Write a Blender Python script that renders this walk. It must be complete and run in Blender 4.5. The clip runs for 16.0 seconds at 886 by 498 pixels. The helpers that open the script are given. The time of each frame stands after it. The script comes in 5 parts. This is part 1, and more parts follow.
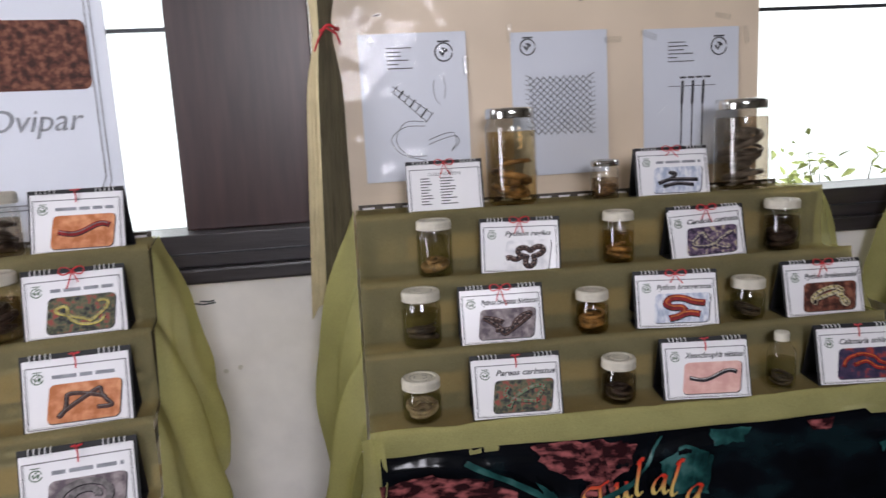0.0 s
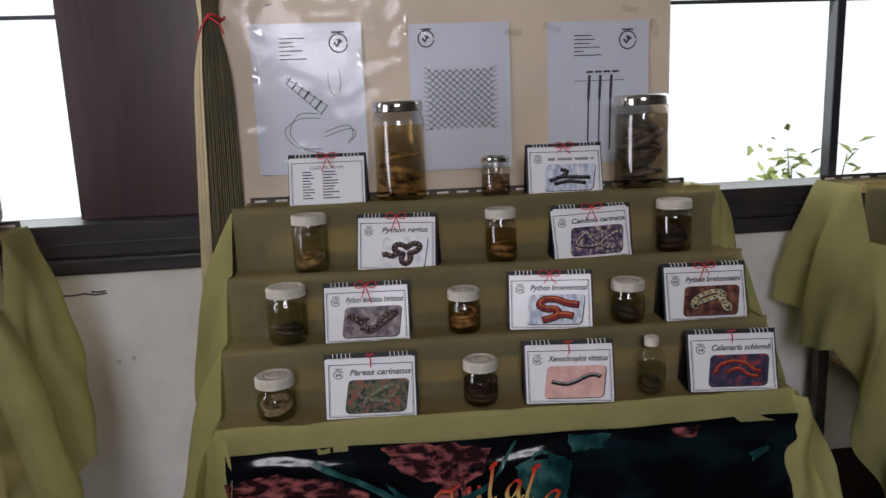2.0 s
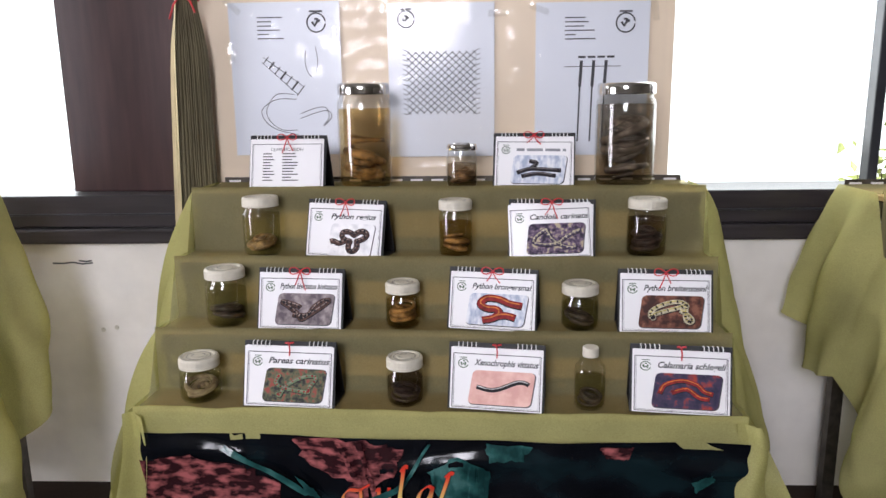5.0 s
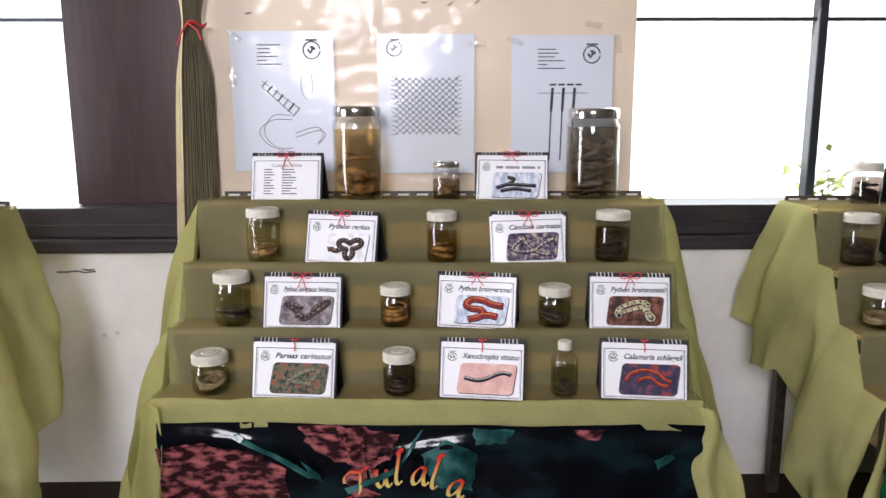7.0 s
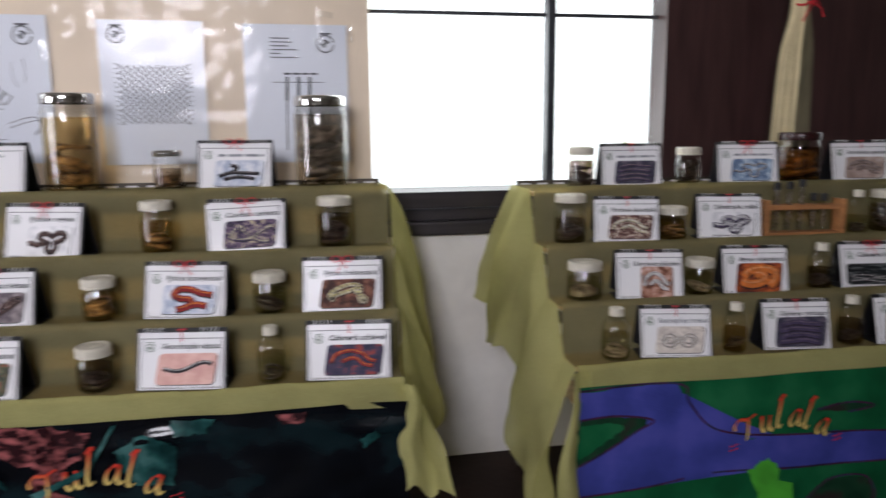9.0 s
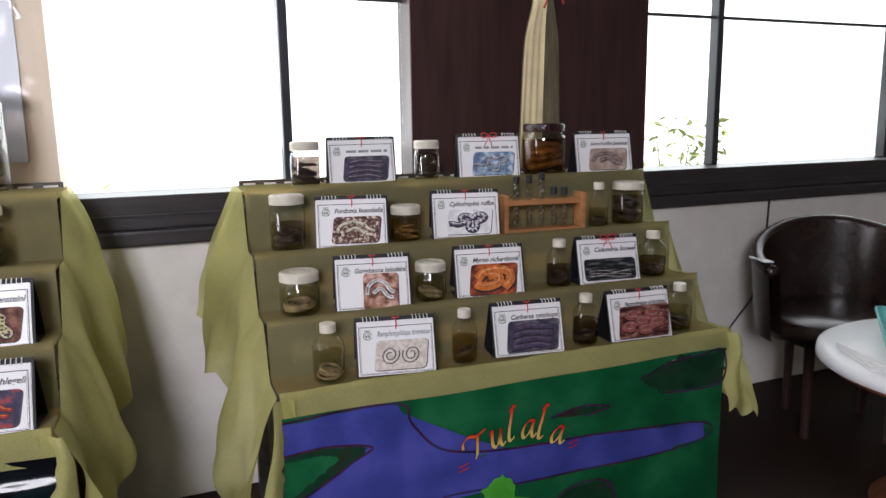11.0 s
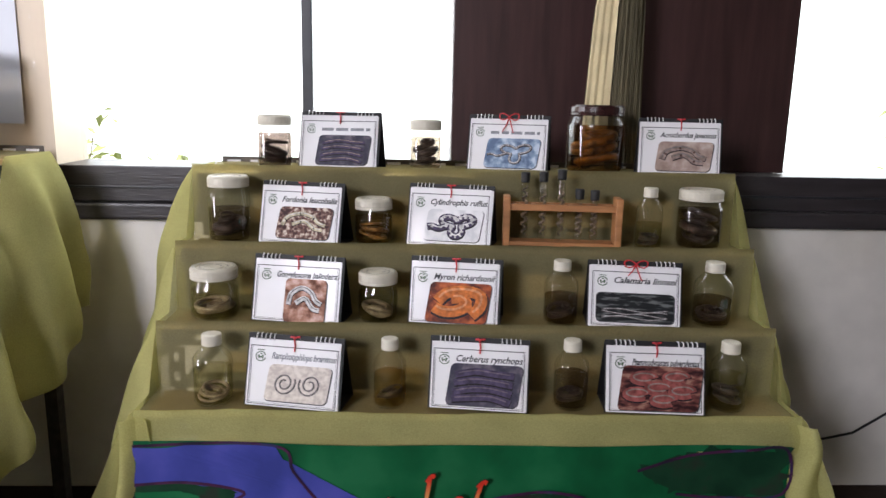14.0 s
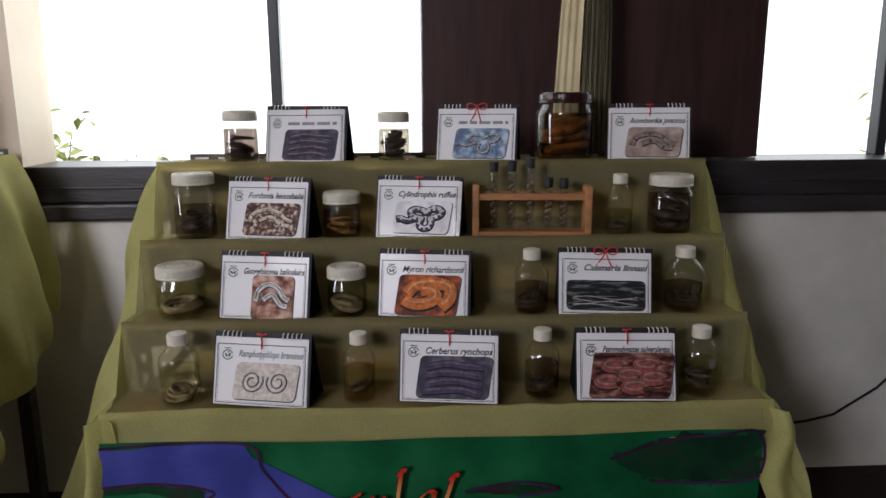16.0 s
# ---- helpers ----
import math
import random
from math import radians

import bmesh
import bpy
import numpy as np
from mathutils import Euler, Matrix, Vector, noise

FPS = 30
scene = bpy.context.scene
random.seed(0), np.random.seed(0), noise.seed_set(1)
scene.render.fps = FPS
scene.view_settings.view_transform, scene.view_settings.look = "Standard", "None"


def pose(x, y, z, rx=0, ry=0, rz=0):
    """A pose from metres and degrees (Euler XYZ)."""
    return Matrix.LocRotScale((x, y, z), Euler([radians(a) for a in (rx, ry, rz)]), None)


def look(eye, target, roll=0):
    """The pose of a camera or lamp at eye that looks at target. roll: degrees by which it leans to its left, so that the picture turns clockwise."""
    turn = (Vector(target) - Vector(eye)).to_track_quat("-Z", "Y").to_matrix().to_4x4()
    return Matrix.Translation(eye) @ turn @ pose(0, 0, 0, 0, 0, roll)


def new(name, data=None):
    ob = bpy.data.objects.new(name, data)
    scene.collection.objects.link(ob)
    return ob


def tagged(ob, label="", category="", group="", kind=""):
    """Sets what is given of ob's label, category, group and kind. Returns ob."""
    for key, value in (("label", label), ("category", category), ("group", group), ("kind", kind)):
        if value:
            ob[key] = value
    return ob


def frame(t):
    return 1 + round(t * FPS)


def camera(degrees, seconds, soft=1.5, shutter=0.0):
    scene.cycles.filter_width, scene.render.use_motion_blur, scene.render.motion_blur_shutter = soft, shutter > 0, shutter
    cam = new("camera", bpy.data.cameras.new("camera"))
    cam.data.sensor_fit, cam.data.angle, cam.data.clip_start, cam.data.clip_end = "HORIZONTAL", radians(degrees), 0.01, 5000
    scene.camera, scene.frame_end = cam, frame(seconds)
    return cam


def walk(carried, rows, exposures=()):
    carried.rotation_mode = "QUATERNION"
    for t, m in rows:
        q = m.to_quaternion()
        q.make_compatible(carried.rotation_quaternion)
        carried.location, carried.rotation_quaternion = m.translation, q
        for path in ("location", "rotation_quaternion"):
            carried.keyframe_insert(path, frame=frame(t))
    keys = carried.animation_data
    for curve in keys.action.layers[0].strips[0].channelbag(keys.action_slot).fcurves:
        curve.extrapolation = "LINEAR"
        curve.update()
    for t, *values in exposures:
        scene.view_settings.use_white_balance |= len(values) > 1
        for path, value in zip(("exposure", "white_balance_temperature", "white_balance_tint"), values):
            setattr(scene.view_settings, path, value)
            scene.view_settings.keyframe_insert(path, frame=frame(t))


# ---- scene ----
cam = camera(62.8, 16.0, 1.5, 0.5)
PATH = [
    (0, (-0.37, 0.102, 1.275), (-0.06, 2.206, 0.903), -3.1),
    (0.5, (-0.327, 0.099, 1.278), (0.073, 2.188, 0.901), -3.8),
    (1, (-0.218, 0.08, 1.268), (0.186, 2.169, 0.893), -3.4),
    (1.5, (-0.084, 0.086, 1.273), (0.283, 2.178, 0.878), -2.4),
    (2, (0.016, 0.086, 1.27), (0.269, 2.193, 0.869), -2.3),
    (2.5, (0.1, 0.105, 1.255), (0.297, 2.217, 0.852), -2.4),
    (3, (0.156, 0.242, 1.25), (0.325, 2.358, 0.849), -0.6),
    (3.5, (0.199, 0.32, 1.282), (0.341, 2.438, 0.88), -2.0),
    (4, (0.348, 0.246, 1.266), (0.325, 2.361, 0.825), -0.7),
    (4.5, (0.449, 0.185, 1.265), (0.325, 2.3, 0.846), -0.1),
    (4.7, (0.448, 0.173, 1.261), (0.342, 2.284, 0.82), -0.4),
    (7, (0.376, -0.05, 1.264), (0.413, 2.076, 0.885), -0.2),
    (7.5, (0.361, -0.084, 1.26), (0.456, 2.041, 0.891), -0.2),
    (8, (0.436, -0.102, 1.248), (0.548, 2.03, 0.92), -0.8),
    (8.5, (0.591, -0.117, 1.21), (0.838, 2.004, 0.892), -0.1),
    (9, (0.809, -0.104, 1.199), (1.214, 1.988, 0.842), -0.5),
    (9.5, (0.935, -0.078, 1.18), (1.611, 1.945, 0.843), -1.4),
    (10, (0.994, -0.013, 1.157), (1.903, 1.917, 0.818), -2.3),
    (10.2, (1.036, 0.003, 1.183), (1.98, 1.911, 0.812), -2.1),
    (12.3, (1.648, 0.166, 1.153), (2.118, 2.241, 0.777), 0.5),
    (12.5, (1.71, 0.214, 1.146), (2.15, 2.29, 0.742), 0.2),
    (13, (1.821, 0.301, 1.157), (2.163, 2.399, 0.769), -0.1),
    (13.5, (1.913, 0.311, 1.149), (2.1, 2.421, 0.727), -0.9),
    (14, (2.039, 0.299, 1.17), (2.129, 2.415, 0.743), 1.2),
    (14.5, (2.108, 0.3, 1.148), (2.12, 2.421, 0.741), 0.1),
    (15, (2.117, 0.312, 1.165), (2.169, 2.427, 0.729), -0.9),
    (15.5, (2.1, 0.308, 1.163), (2.249, 2.422, 0.745), -0.2),
    (16, (2.092, 0.309, 1.159), (2.204, 2.421, 0.72), -0.3),
]
EXPOSURES = [(0.0, -0.28), (0.5, -0.05), (1.0, 0.0), (1.5, -0.65), (2.0, -0.82), (2.5, -0.88), (3.0, -0.6), (3.5, -0.45), (4.0, -0.4), (4.5, 0.2), (7.0, 0.28), (8.0, 0.25), (8.5, -0.8), (9.0, -0.15), (9.5, 0.15), (10.2, 0.5), (12.5, -0.18), (13.0, 0.57), (14.0, 0.62), (14.5, 0.52), (15.5, 0.0), (16.0, -0.15)]
walk(cam, [(t, look(eye, target, roll)) for t, eye, target, roll in PATH], EXPOSURES)

# ---- light ----
world = bpy.data.worlds.new("sky")
scene.world = world
world.use_nodes = True
wn = world.node_tree
sky = wn.nodes.new("ShaderNodeTexSky")
sky.sky_type, sky.sun_disc = "NISHITA", False
sky.sun_elevation, sky.sun_rotation = radians(62), radians(180)
wn.links.new(sky.outputs[0], wn.nodes["Background"].inputs[0])
wn.nodes["Background"].inputs[1].default_value = 0.12

sun = new("sun", bpy.data.lights.new("sun", "SUN"))
sun.data.energy, sun.data.angle, sun.data.color = 4.5, radians(0.6), (1, 0.95, 0.86)
sun.matrix_world = look((0, 0, 9.4), (0.6, 5, 0))


def opening_light(name, x, y, z, w, h, target, power, color=(0.94, 0.97, 1.0)):
    """Daylight that enters by one opening of the room, real or added."""
    lamp = new(name, bpy.data.lights.new(name, "AREA"))
    lamp.data.shape, lamp.data.size, lamp.data.size_y = "RECTANGLE", w, h
    lamp.data.energy, lamp.data.color = power, color
    lamp.matrix_world = look((x, y, z), target)
    return lamp


opening_light("daylight_back", -0.25, -2.25, 2.15, 1.1, 0.9, (-0.3, 2.3, 0.6), 118, (0.925, 0.91, 1.0))
# No door is known here; this lamp is added to brighten the left.
opening_light("west_side_fill", -3.16, 0.45, 1.1, 1.1, 1.9, (-0.6, 2.1, 0.8), 80, (0.935, 0.91, 1.0))
opening_light("daylight_window_0", -1.75, 2.52, 1.6, 1.6, 1.1, (-1.2, 0, 0.6), 22)
opening_light("daylight_window_1", 1.58, 2.52, 1.6, 1.0, 1.1, (1.5, 0, 0.6), 9)
opening_light("daylight_window_2", 4.2, 2.52, 1.6, 2.0, 1.1, (3.6, 0, 0.6), 7)

# ---- materials ----


def mat(name, color, rough=0.6, metal=0.0, vary=0.12, scale=8.0, bump=0.0, bump_scale=60.0, coat=0.0, stretch=(1, 1, 1), second=None, stain=0.0):
    m = bpy.data.materials.new(name)
    m.use_nodes = True
    nt = m.node_tree
    p = nt.nodes["Principled BSDF"]
    p.inputs["Roughness"].default_value, p.inputs["Metallic"].default_value = rough, metal
    p.inputs["Coat Weight"].default_value = coat
    p.inputs["Coat Roughness"].default_value = 0.08
    tc = nt.nodes.new("ShaderNodeTexCoord")
    mp = nt.nodes.new("ShaderNodeMapping")
    mp.inputs["Scale"].default_value = stretch
    nt.links.new(tc.outputs["Object"], mp.inputs[0])
    n = nt.nodes.new("ShaderNodeTexNoise")
    n.inputs["Scale"].default_value, n.inputs["Detail"].default_value = scale, 6
    nt.links.new(mp.outputs[0], n.inputs["Vector"])
    ramp = nt.nodes.new("ShaderNodeValToRGB")
    dark = second or tuple(c * (1 - vary * 2) for c in color)
    ramp.color_ramp.elements[0].position, ramp.color_ramp.elements[1].position = 0.32, 0.68
    ramp.color_ramp.elements[0].color, ramp.color_ramp.elements[1].color = (*dark, 1), (*color, 1)
    nt.links.new(n.outputs["Fac"], ramp.inputs[0])
    out = ramp.outputs[0]
    if stain:
        n2 = nt.nodes.new("ShaderNodeTexNoise")
        n2.inputs["Scale"].default_value, n2.inputs["Detail"].default_value = scale * 0.22, 9
        nt.links.new(mp.outputs[0], n2.inputs["Vector"])
        r2 = nt.nodes.new("ShaderNodeValToRGB")
        r2.color_ramp.elements[0].position, r2.color_ramp.elements[1].position = 0.52, 0.72
        r2.color_ramp.elements[0].color, r2.color_ramp.elements[1].color = (1, 1, 1, 1), (1 - stain, 1 - stain * 1.15, 1 - stain * 1.4, 1)
        nt.links.new(n2.outputs["Fac"], r2.inputs[0])
        mx = nt.nodes.new("ShaderNodeMixRGB")
        mx.blend_type, mx.inputs[0].default_value = "MULTIPLY", 1
        nt.links.new(out, mx.inputs[1])
        nt.links.new(r2.outputs[0], mx.inputs[2])
        out = mx.outputs[0]
    nt.links.new(out, p.inputs["Base Color"])
    if bump:
        b = nt.nodes.new("ShaderNodeTexNoise")
        b.inputs["Scale"].default_value, b.inputs["Detail"].default_value = bump_scale, 4
        nt.links.new(mp.outputs[0], b.inputs["Vector"])
        bm_ = nt.nodes.new("ShaderNodeBump")
        bm_.inputs["Strength"].default_value, bm_.inputs["Distance"].default_value = bump, 0.01
        nt.links.new(b.outputs["Fac"], bm_.inputs["Height"])
        nt.links.new(bm_.outputs[0], p.inputs["Normal"])
    return m


def clear_mat(name, tint, gloss=0.05, base=0.04, edge=0.5):
    """Thin clear glass, plastic or liquid: lets light straight through, mirrors at grazing angles."""
    m = bpy.data.materials.new(name)
    m.use_nodes = True
    nt = m.node_tree
    nt.nodes.remove(nt.nodes["Principled BSDF"])
    t, g = nt.nodes.new("ShaderNodeBsdfTransparent"), nt.nodes.new("ShaderNodeBsdfGlossy")
    t.inputs[0].default_value = (*tint, 1)
    g.inputs["Roughness"].default_value = gloss
    f, mx = nt.nodes.new("ShaderNodeLayerWeight"), nt.nodes.new("ShaderNodeMixShader")
    f.inputs["Blend"].default_value = 0.5
    pw, sc = nt.nodes.new("ShaderNodeMath"), nt.nodes.new("ShaderNodeMath")
    pw.operation, sc.operation = "POWER", "MULTIPLY_ADD"
    pw.inputs[1].default_value = 4.0
    sc.inputs[1].default_value, sc.inputs[2].default_value = edge, base
    nt.links.new(f.outputs["Facing"], pw.inputs[0])
    nt.links.new(pw.outputs[0], sc.inputs[0])
    nt.links.new(sc.outputs[0], mx.inputs[0])
    nt.links.new(t.outputs[0], mx.inputs[1])
    nt.links.new(g.outputs[0], mx.inputs[2])
    nt.links.new(mx.outputs[0], nt.nodes["Material Output"].inputs[0])
    return m


def sheer_mat(name, color, clear):
    """Sheer woven cloth: part diffuse, part translucent, part see-through between the threads."""
    m = bpy.data.materials.new(name)
    m.use_nodes = True
    nt = m.node_tree
    nt.nodes.remove(nt.nodes["Principled BSDF"])
    tc = nt.nodes.new("ShaderNodeTexCoord")
    n = nt.nodes.new("ShaderNodeTexNoise")
    n.inputs["Scale"].default_value, n.inputs["Detail"].default_value = 7, 8
    nt.links.new(tc.outputs["Object"], n.inputs["Vector"])
    w = nt.nodes.new("ShaderNodeTexNoise")
    w.inputs["Scale"].default_value = 420
    nt.links.new(tc.outputs["Object"], w.inputs["Vector"])
    add = nt.nodes.new("ShaderNodeMath")
    add.operation = "ADD"
    nt.links.new(n.outputs["Fac"], add.inputs[0])
    nt.links.new(w.outputs["Fac"], add.inputs[1])
    r = nt.nodes.new("ShaderNodeValToRGB")
    r.color_ramp.elements[0].position, r.color_ramp.elements[1].position = 0.3, 0.75
    r.color_ramp.elements[0].color = (*[c * 0.60 for c in color], 1)
    r.color_ramp.elements[1].color = (*color, 1)
    half = nt.nodes.new("ShaderNodeMath")
    half.operation = "MULTIPLY"
    half.inputs[1].default_value = 0.5
    nt.links.new(add.outputs[0], half.inputs[0])
    nt.links.new(half.outputs[0], r.inputs[0])
    d, t, s = nt.nodes.new("ShaderNodeBsdfDiffuse"), nt.nodes.new("ShaderNodeBsdfTranslucent"), nt.nodes.new("ShaderNodeBsdfTransparent")
    s.inputs[0].default_value = (*[min(1, c * 1.6 + 0.25) for c in color], 1)
    nt.links.new(r.outputs[0], d.inputs[0])
    nt.links.new(r.outputs[0], t.inputs[0])
    bp = nt.nodes.new("ShaderNodeBump")
    bp.inputs["Strength"].default_value, bp.inputs["Distance"].default_value = 0.7, 0.012
    nt.links.new(n.outputs["Fac"], bp.inputs["Height"])
    nt.links.new(bp.outputs[0], d.inputs["Normal"])
    a, b = nt.nodes.new("ShaderNodeMixShader"), nt.nodes.new("ShaderNodeMixShader")
    a.inputs[0].default_value, b.inputs[0].default_value = 0.35, clear
    nt.links.new(d.outputs[0], a.inputs[1])
    nt.links.new(t.outputs[0], a.inputs[2])
    nt.links.new(a.outputs[0], b.inputs[1])
    nt.links.new(s.outputs[0], b.inputs[2])
    nt.links.new(b.outputs[0], nt.nodes["Material Output"].inputs[0])
    return m


def print_mat(name, c1, c2, c3, scale=30.0, gloss=0.55, stretch=(1, 1, 1)):
    """A printed photograph: three inks in cloudy shapes under a glossy film."""
    m = mat(name, c2, gloss, 0, 0, scale, stretch=stretch, second=c1)
    nt = m.node_tree
    nt.nodes["Principled BSDF"].inputs["Specular IOR Level"].default_value = 0.25
    ramp = next(n for n in nt.nodes if n.type == "VALTORGB")
    e = ramp.color_ramp.elements.new(0.52)
    e.color = (*c2, 1)
    ramp.color_ramp.elements[2].color = (*c3, 1)
    ramp.color_ramp.elements[0].position, ramp.color_ramp.elements[2].position = 0.38, 0.63
    return m


# TAN and CEIL: unseen room surfaces, darkened to cut bounced fill light.
TAN = mat("tan_wall_low_bounce", (0.22, 0.19, 0.155), 0.7, 0, 0.06, 4, 0.1, 30)
WALL = mat("white_wall_paint", (0.85, 0.81, 0.76), 0.65, 0, 0.05, 9, 0.12, 35, stain=0.13)
CREAM = mat("cream_board", (0.80, 0.66, 0.50), 0.5, 0, 0.05, 5, 0.06, 20, stain=0.10)
CEIL = mat("ceiling_low_bounce", (0.22, 0.20, 0.17), 0.8, 0, 0.04, 4)
FLOOR = mat("brown_floor", (0.022, 0.010, 0.006), 0.65, 0, 0.2, 6, 0.1, 40, stain=0.3)
FLOOR.node_tree.nodes["Principled BSDF"].inputs["Specular IOR Level"].default_value = 0.2
DARKWOOD = mat("dark_stained_wood", (0.058, 0.026, 0.025), 0.38, 0, 0.2, 5, 0.05, 30, stretch=(8, 8, 0.7))
RAILWOOD = mat("dark_painted_rail", (0.045, 0.038, 0.042), 0.34, 0, 0.25, 5, 0.12, 30, stretch=(0.7, 8, 8), stain=0.2)
FRAME = mat("dark_window_frame", (0.035, 0.037, 0.045), 0.4, 0, 0.2, 12)
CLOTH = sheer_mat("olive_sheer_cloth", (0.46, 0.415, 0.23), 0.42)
# Same cloth as CLOTH, with the light on front and sides tinted in.
DRAPE_LIT = sheer_mat("lit_sheer_cloth", (0.68, 0.645, 0.27), 0.24)
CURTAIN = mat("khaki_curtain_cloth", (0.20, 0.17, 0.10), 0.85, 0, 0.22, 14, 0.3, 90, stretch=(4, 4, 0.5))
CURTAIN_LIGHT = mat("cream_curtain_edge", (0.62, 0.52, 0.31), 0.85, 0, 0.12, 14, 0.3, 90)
STEEL = mat("slotted_steel", (0.10, 0.085, 0.07), 0.5, 0.5, 0.25, 30)
PLY = mat("plywood", (0.62, 0.45, 0.26), 0.65, 0, 0.15, 6, 0.1, 40, stretch=(1, 8, 8))
BLACK = mat("black_card", (0.007, 0.007, 0.009), 0.6, 0, 0.2, 40)
PAPER = mat("white_paper", (0.80, 0.79, 0.80), 0.5, 0, 0.02, 12, coat=0.15)
PAPER_BLUE = mat("laminated_paper", (0.70, 0.73, 0.80), 0.42, 0, 0.03, 3, 0.25, 5, coat=0.2)
INK = mat("grey_ink", (0.06, 0.06, 0.07), 0.6, 0, 0.3, 80)
INK_PALE = mat("pale_ink", (0.30, 0.31, 0.34), 0.6, 0, 0.2, 80)
GREENINK = mat("green_ink", (0.05, 0.12, 0.05), 0.6, 0, 0.2, 60)
WIRE = mat("white_coil_wire", (0.78, 0.78, 0.78), 0.35, 0.2, 0.05, 60)
RIBBON = mat("red_ribbon", (0.62, 0.02, 0.03), 0.5, 0, 0.2, 60)
LIDWHITE = mat("white_plastic_lid", (0.62, 0.58, 0.48), 0.45, 0, 0.08, 40, 0.05, 120)
CHROME = mat("chrome_lid", (0.75, 0.75, 0.74), 0.12, 1.0, 0.08, 25)
DARKLID = mat("dark_red_lid", (0.035, 0.010, 0.010), 0.25, 0, 0.2, 40)
WOOD = mat("orange_wood", (0.47, 0.21, 0.08), 0.5, 0, 0.18, 7, 0.1, 40, stretch=(1, 9, 9))
GLASS = clear_mat("jar_glass", (0.955, 0.96, 0.945), 0.05, 0.075, 0.75)
PANE = clear_mat("window_pane", (0.97, 0.98, 0.98), 0.02, 0.03, 0.3)
LIQ_AMBER = clear_mat("amber_fluid", (0.89, 0.78, 0.57), 0.05, 0.01, 0.12)
LIQ_CLEAR = clear_mat("pale_fluid", (0.89, 0.87, 0.74), 0.05, 0.01, 0.12)
LIQ_GREY = clear_mat("grey_fluid", (0.70, 0.64, 0.57), 0.05, 0.01, 0.12)
LIQ_BROWN = clear_mat("brown_fluid", (0.62, 0.42, 0.20), 0.05, 0.01, 0.12)
LIQ_MURK = clear_mat("murky_fluid", (0.50, 0.43, 0.40), 0.05, 0.01, 0.12)
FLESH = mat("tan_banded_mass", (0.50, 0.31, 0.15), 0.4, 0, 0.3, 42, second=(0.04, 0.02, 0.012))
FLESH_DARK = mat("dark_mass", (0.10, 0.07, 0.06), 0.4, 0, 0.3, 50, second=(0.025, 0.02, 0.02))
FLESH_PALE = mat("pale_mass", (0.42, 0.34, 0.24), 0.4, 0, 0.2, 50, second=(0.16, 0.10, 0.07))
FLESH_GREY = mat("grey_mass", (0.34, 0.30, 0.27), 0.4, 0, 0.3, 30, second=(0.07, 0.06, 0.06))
LEATHER = mat("dark_brown_vinyl", (0.025, 0.014, 0.012), 0.25, 0, 0.2, 20, 0.06, 90)
TABLEWOOD = mat("red_brown_table_wood", (0.16, 0.05, 0.025), 0.3, 0, 0.25, 5, stretch=(1, 8, 8))
TABLECLOTH = mat("white_table_cover", (0.74, 0.75, 0.77), 0.4, 0, 0.03, 8)
TEAL = mat("teal_plastic", (0.14, 0.50, 0.50), 0.4, 0, 0.08, 10)
RUBBER = mat("black_rubber", (0.012, 0.012, 0.012), 0.6, 0, 0.1, 40)
LEAF = mat("leaf", (0.50, 0.58, 0.22), 0.5, 0, 0.25, 3)
BARK = mat("bark", (0.16, 0.11, 0.07), 0.85, 0, 0.3, 14, 0.4, 30)
EARTH = mat("outside_ground", (0.32, 0.28, 0.20), 0.9, 0, 0.2, 1.2, 0.3, 12)
PLASTER = mat("pale_facade", (0.78, 0.77, 0.74), 0.8, 0, 0.05, 2, stain=0.1)
ROOF = mat("roof_sheet", (0.50, 0.50, 0.52), 0.5, 0.3, 0.1, 3)

# ---- mesh helpers ----


def box(bm, x0, x1, y0, y1, z0, z1, bevel=0.0):
    m = Matrix.LocRotScale(((x0 + x1) / 2, (y0 + y1) / 2, (z0 + z1) / 2), None, (abs(x1 - x0), abs(y1 - y0), abs(z1 - z0)))
    r = bmesh.ops.create_cube(bm, size=1, matrix=m)
    if bevel:
        edges = list({e for v in r["verts"] for e in v.link_edges})
        bmesh.ops.bevel(bm, geom=edges, offset=bevel, segments=2, affect="EDGES", profile=0.6)
    return bm


def finish(name, bm, material, smooth=False):
    me = bpy.data.meshes.new(name)
    bm.normal_update()
    bm.to_mesh(me)
    bm.free()
    me.materials.append(material)
    if smooth:
        me.polygons.foreach_set("use_smooth", [True] * len(me.polygons))
    return me


def part(name, bm, material, parent, label="", smooth=False):
    ob = new(name, finish(name, bm, material, smooth))
    ob.parent = parent
    if label:
        ob["label"] = label
    return ob


def thing(name, m, label, category, group="", kind=""):
    ob = new(name)
    ob.empty_display_size = 0.05
    ob.matrix_world = m
    return tagged(ob, label, category, group, kind)


def solid(name, bm, material, label, category, kind="", m=None, smooth=False, group=""):
    ob = new(name, finish(name, bm, material, smooth))
    if m is not None:
        ob.matrix_world = m
    return tagged(ob, label, category, group, kind)


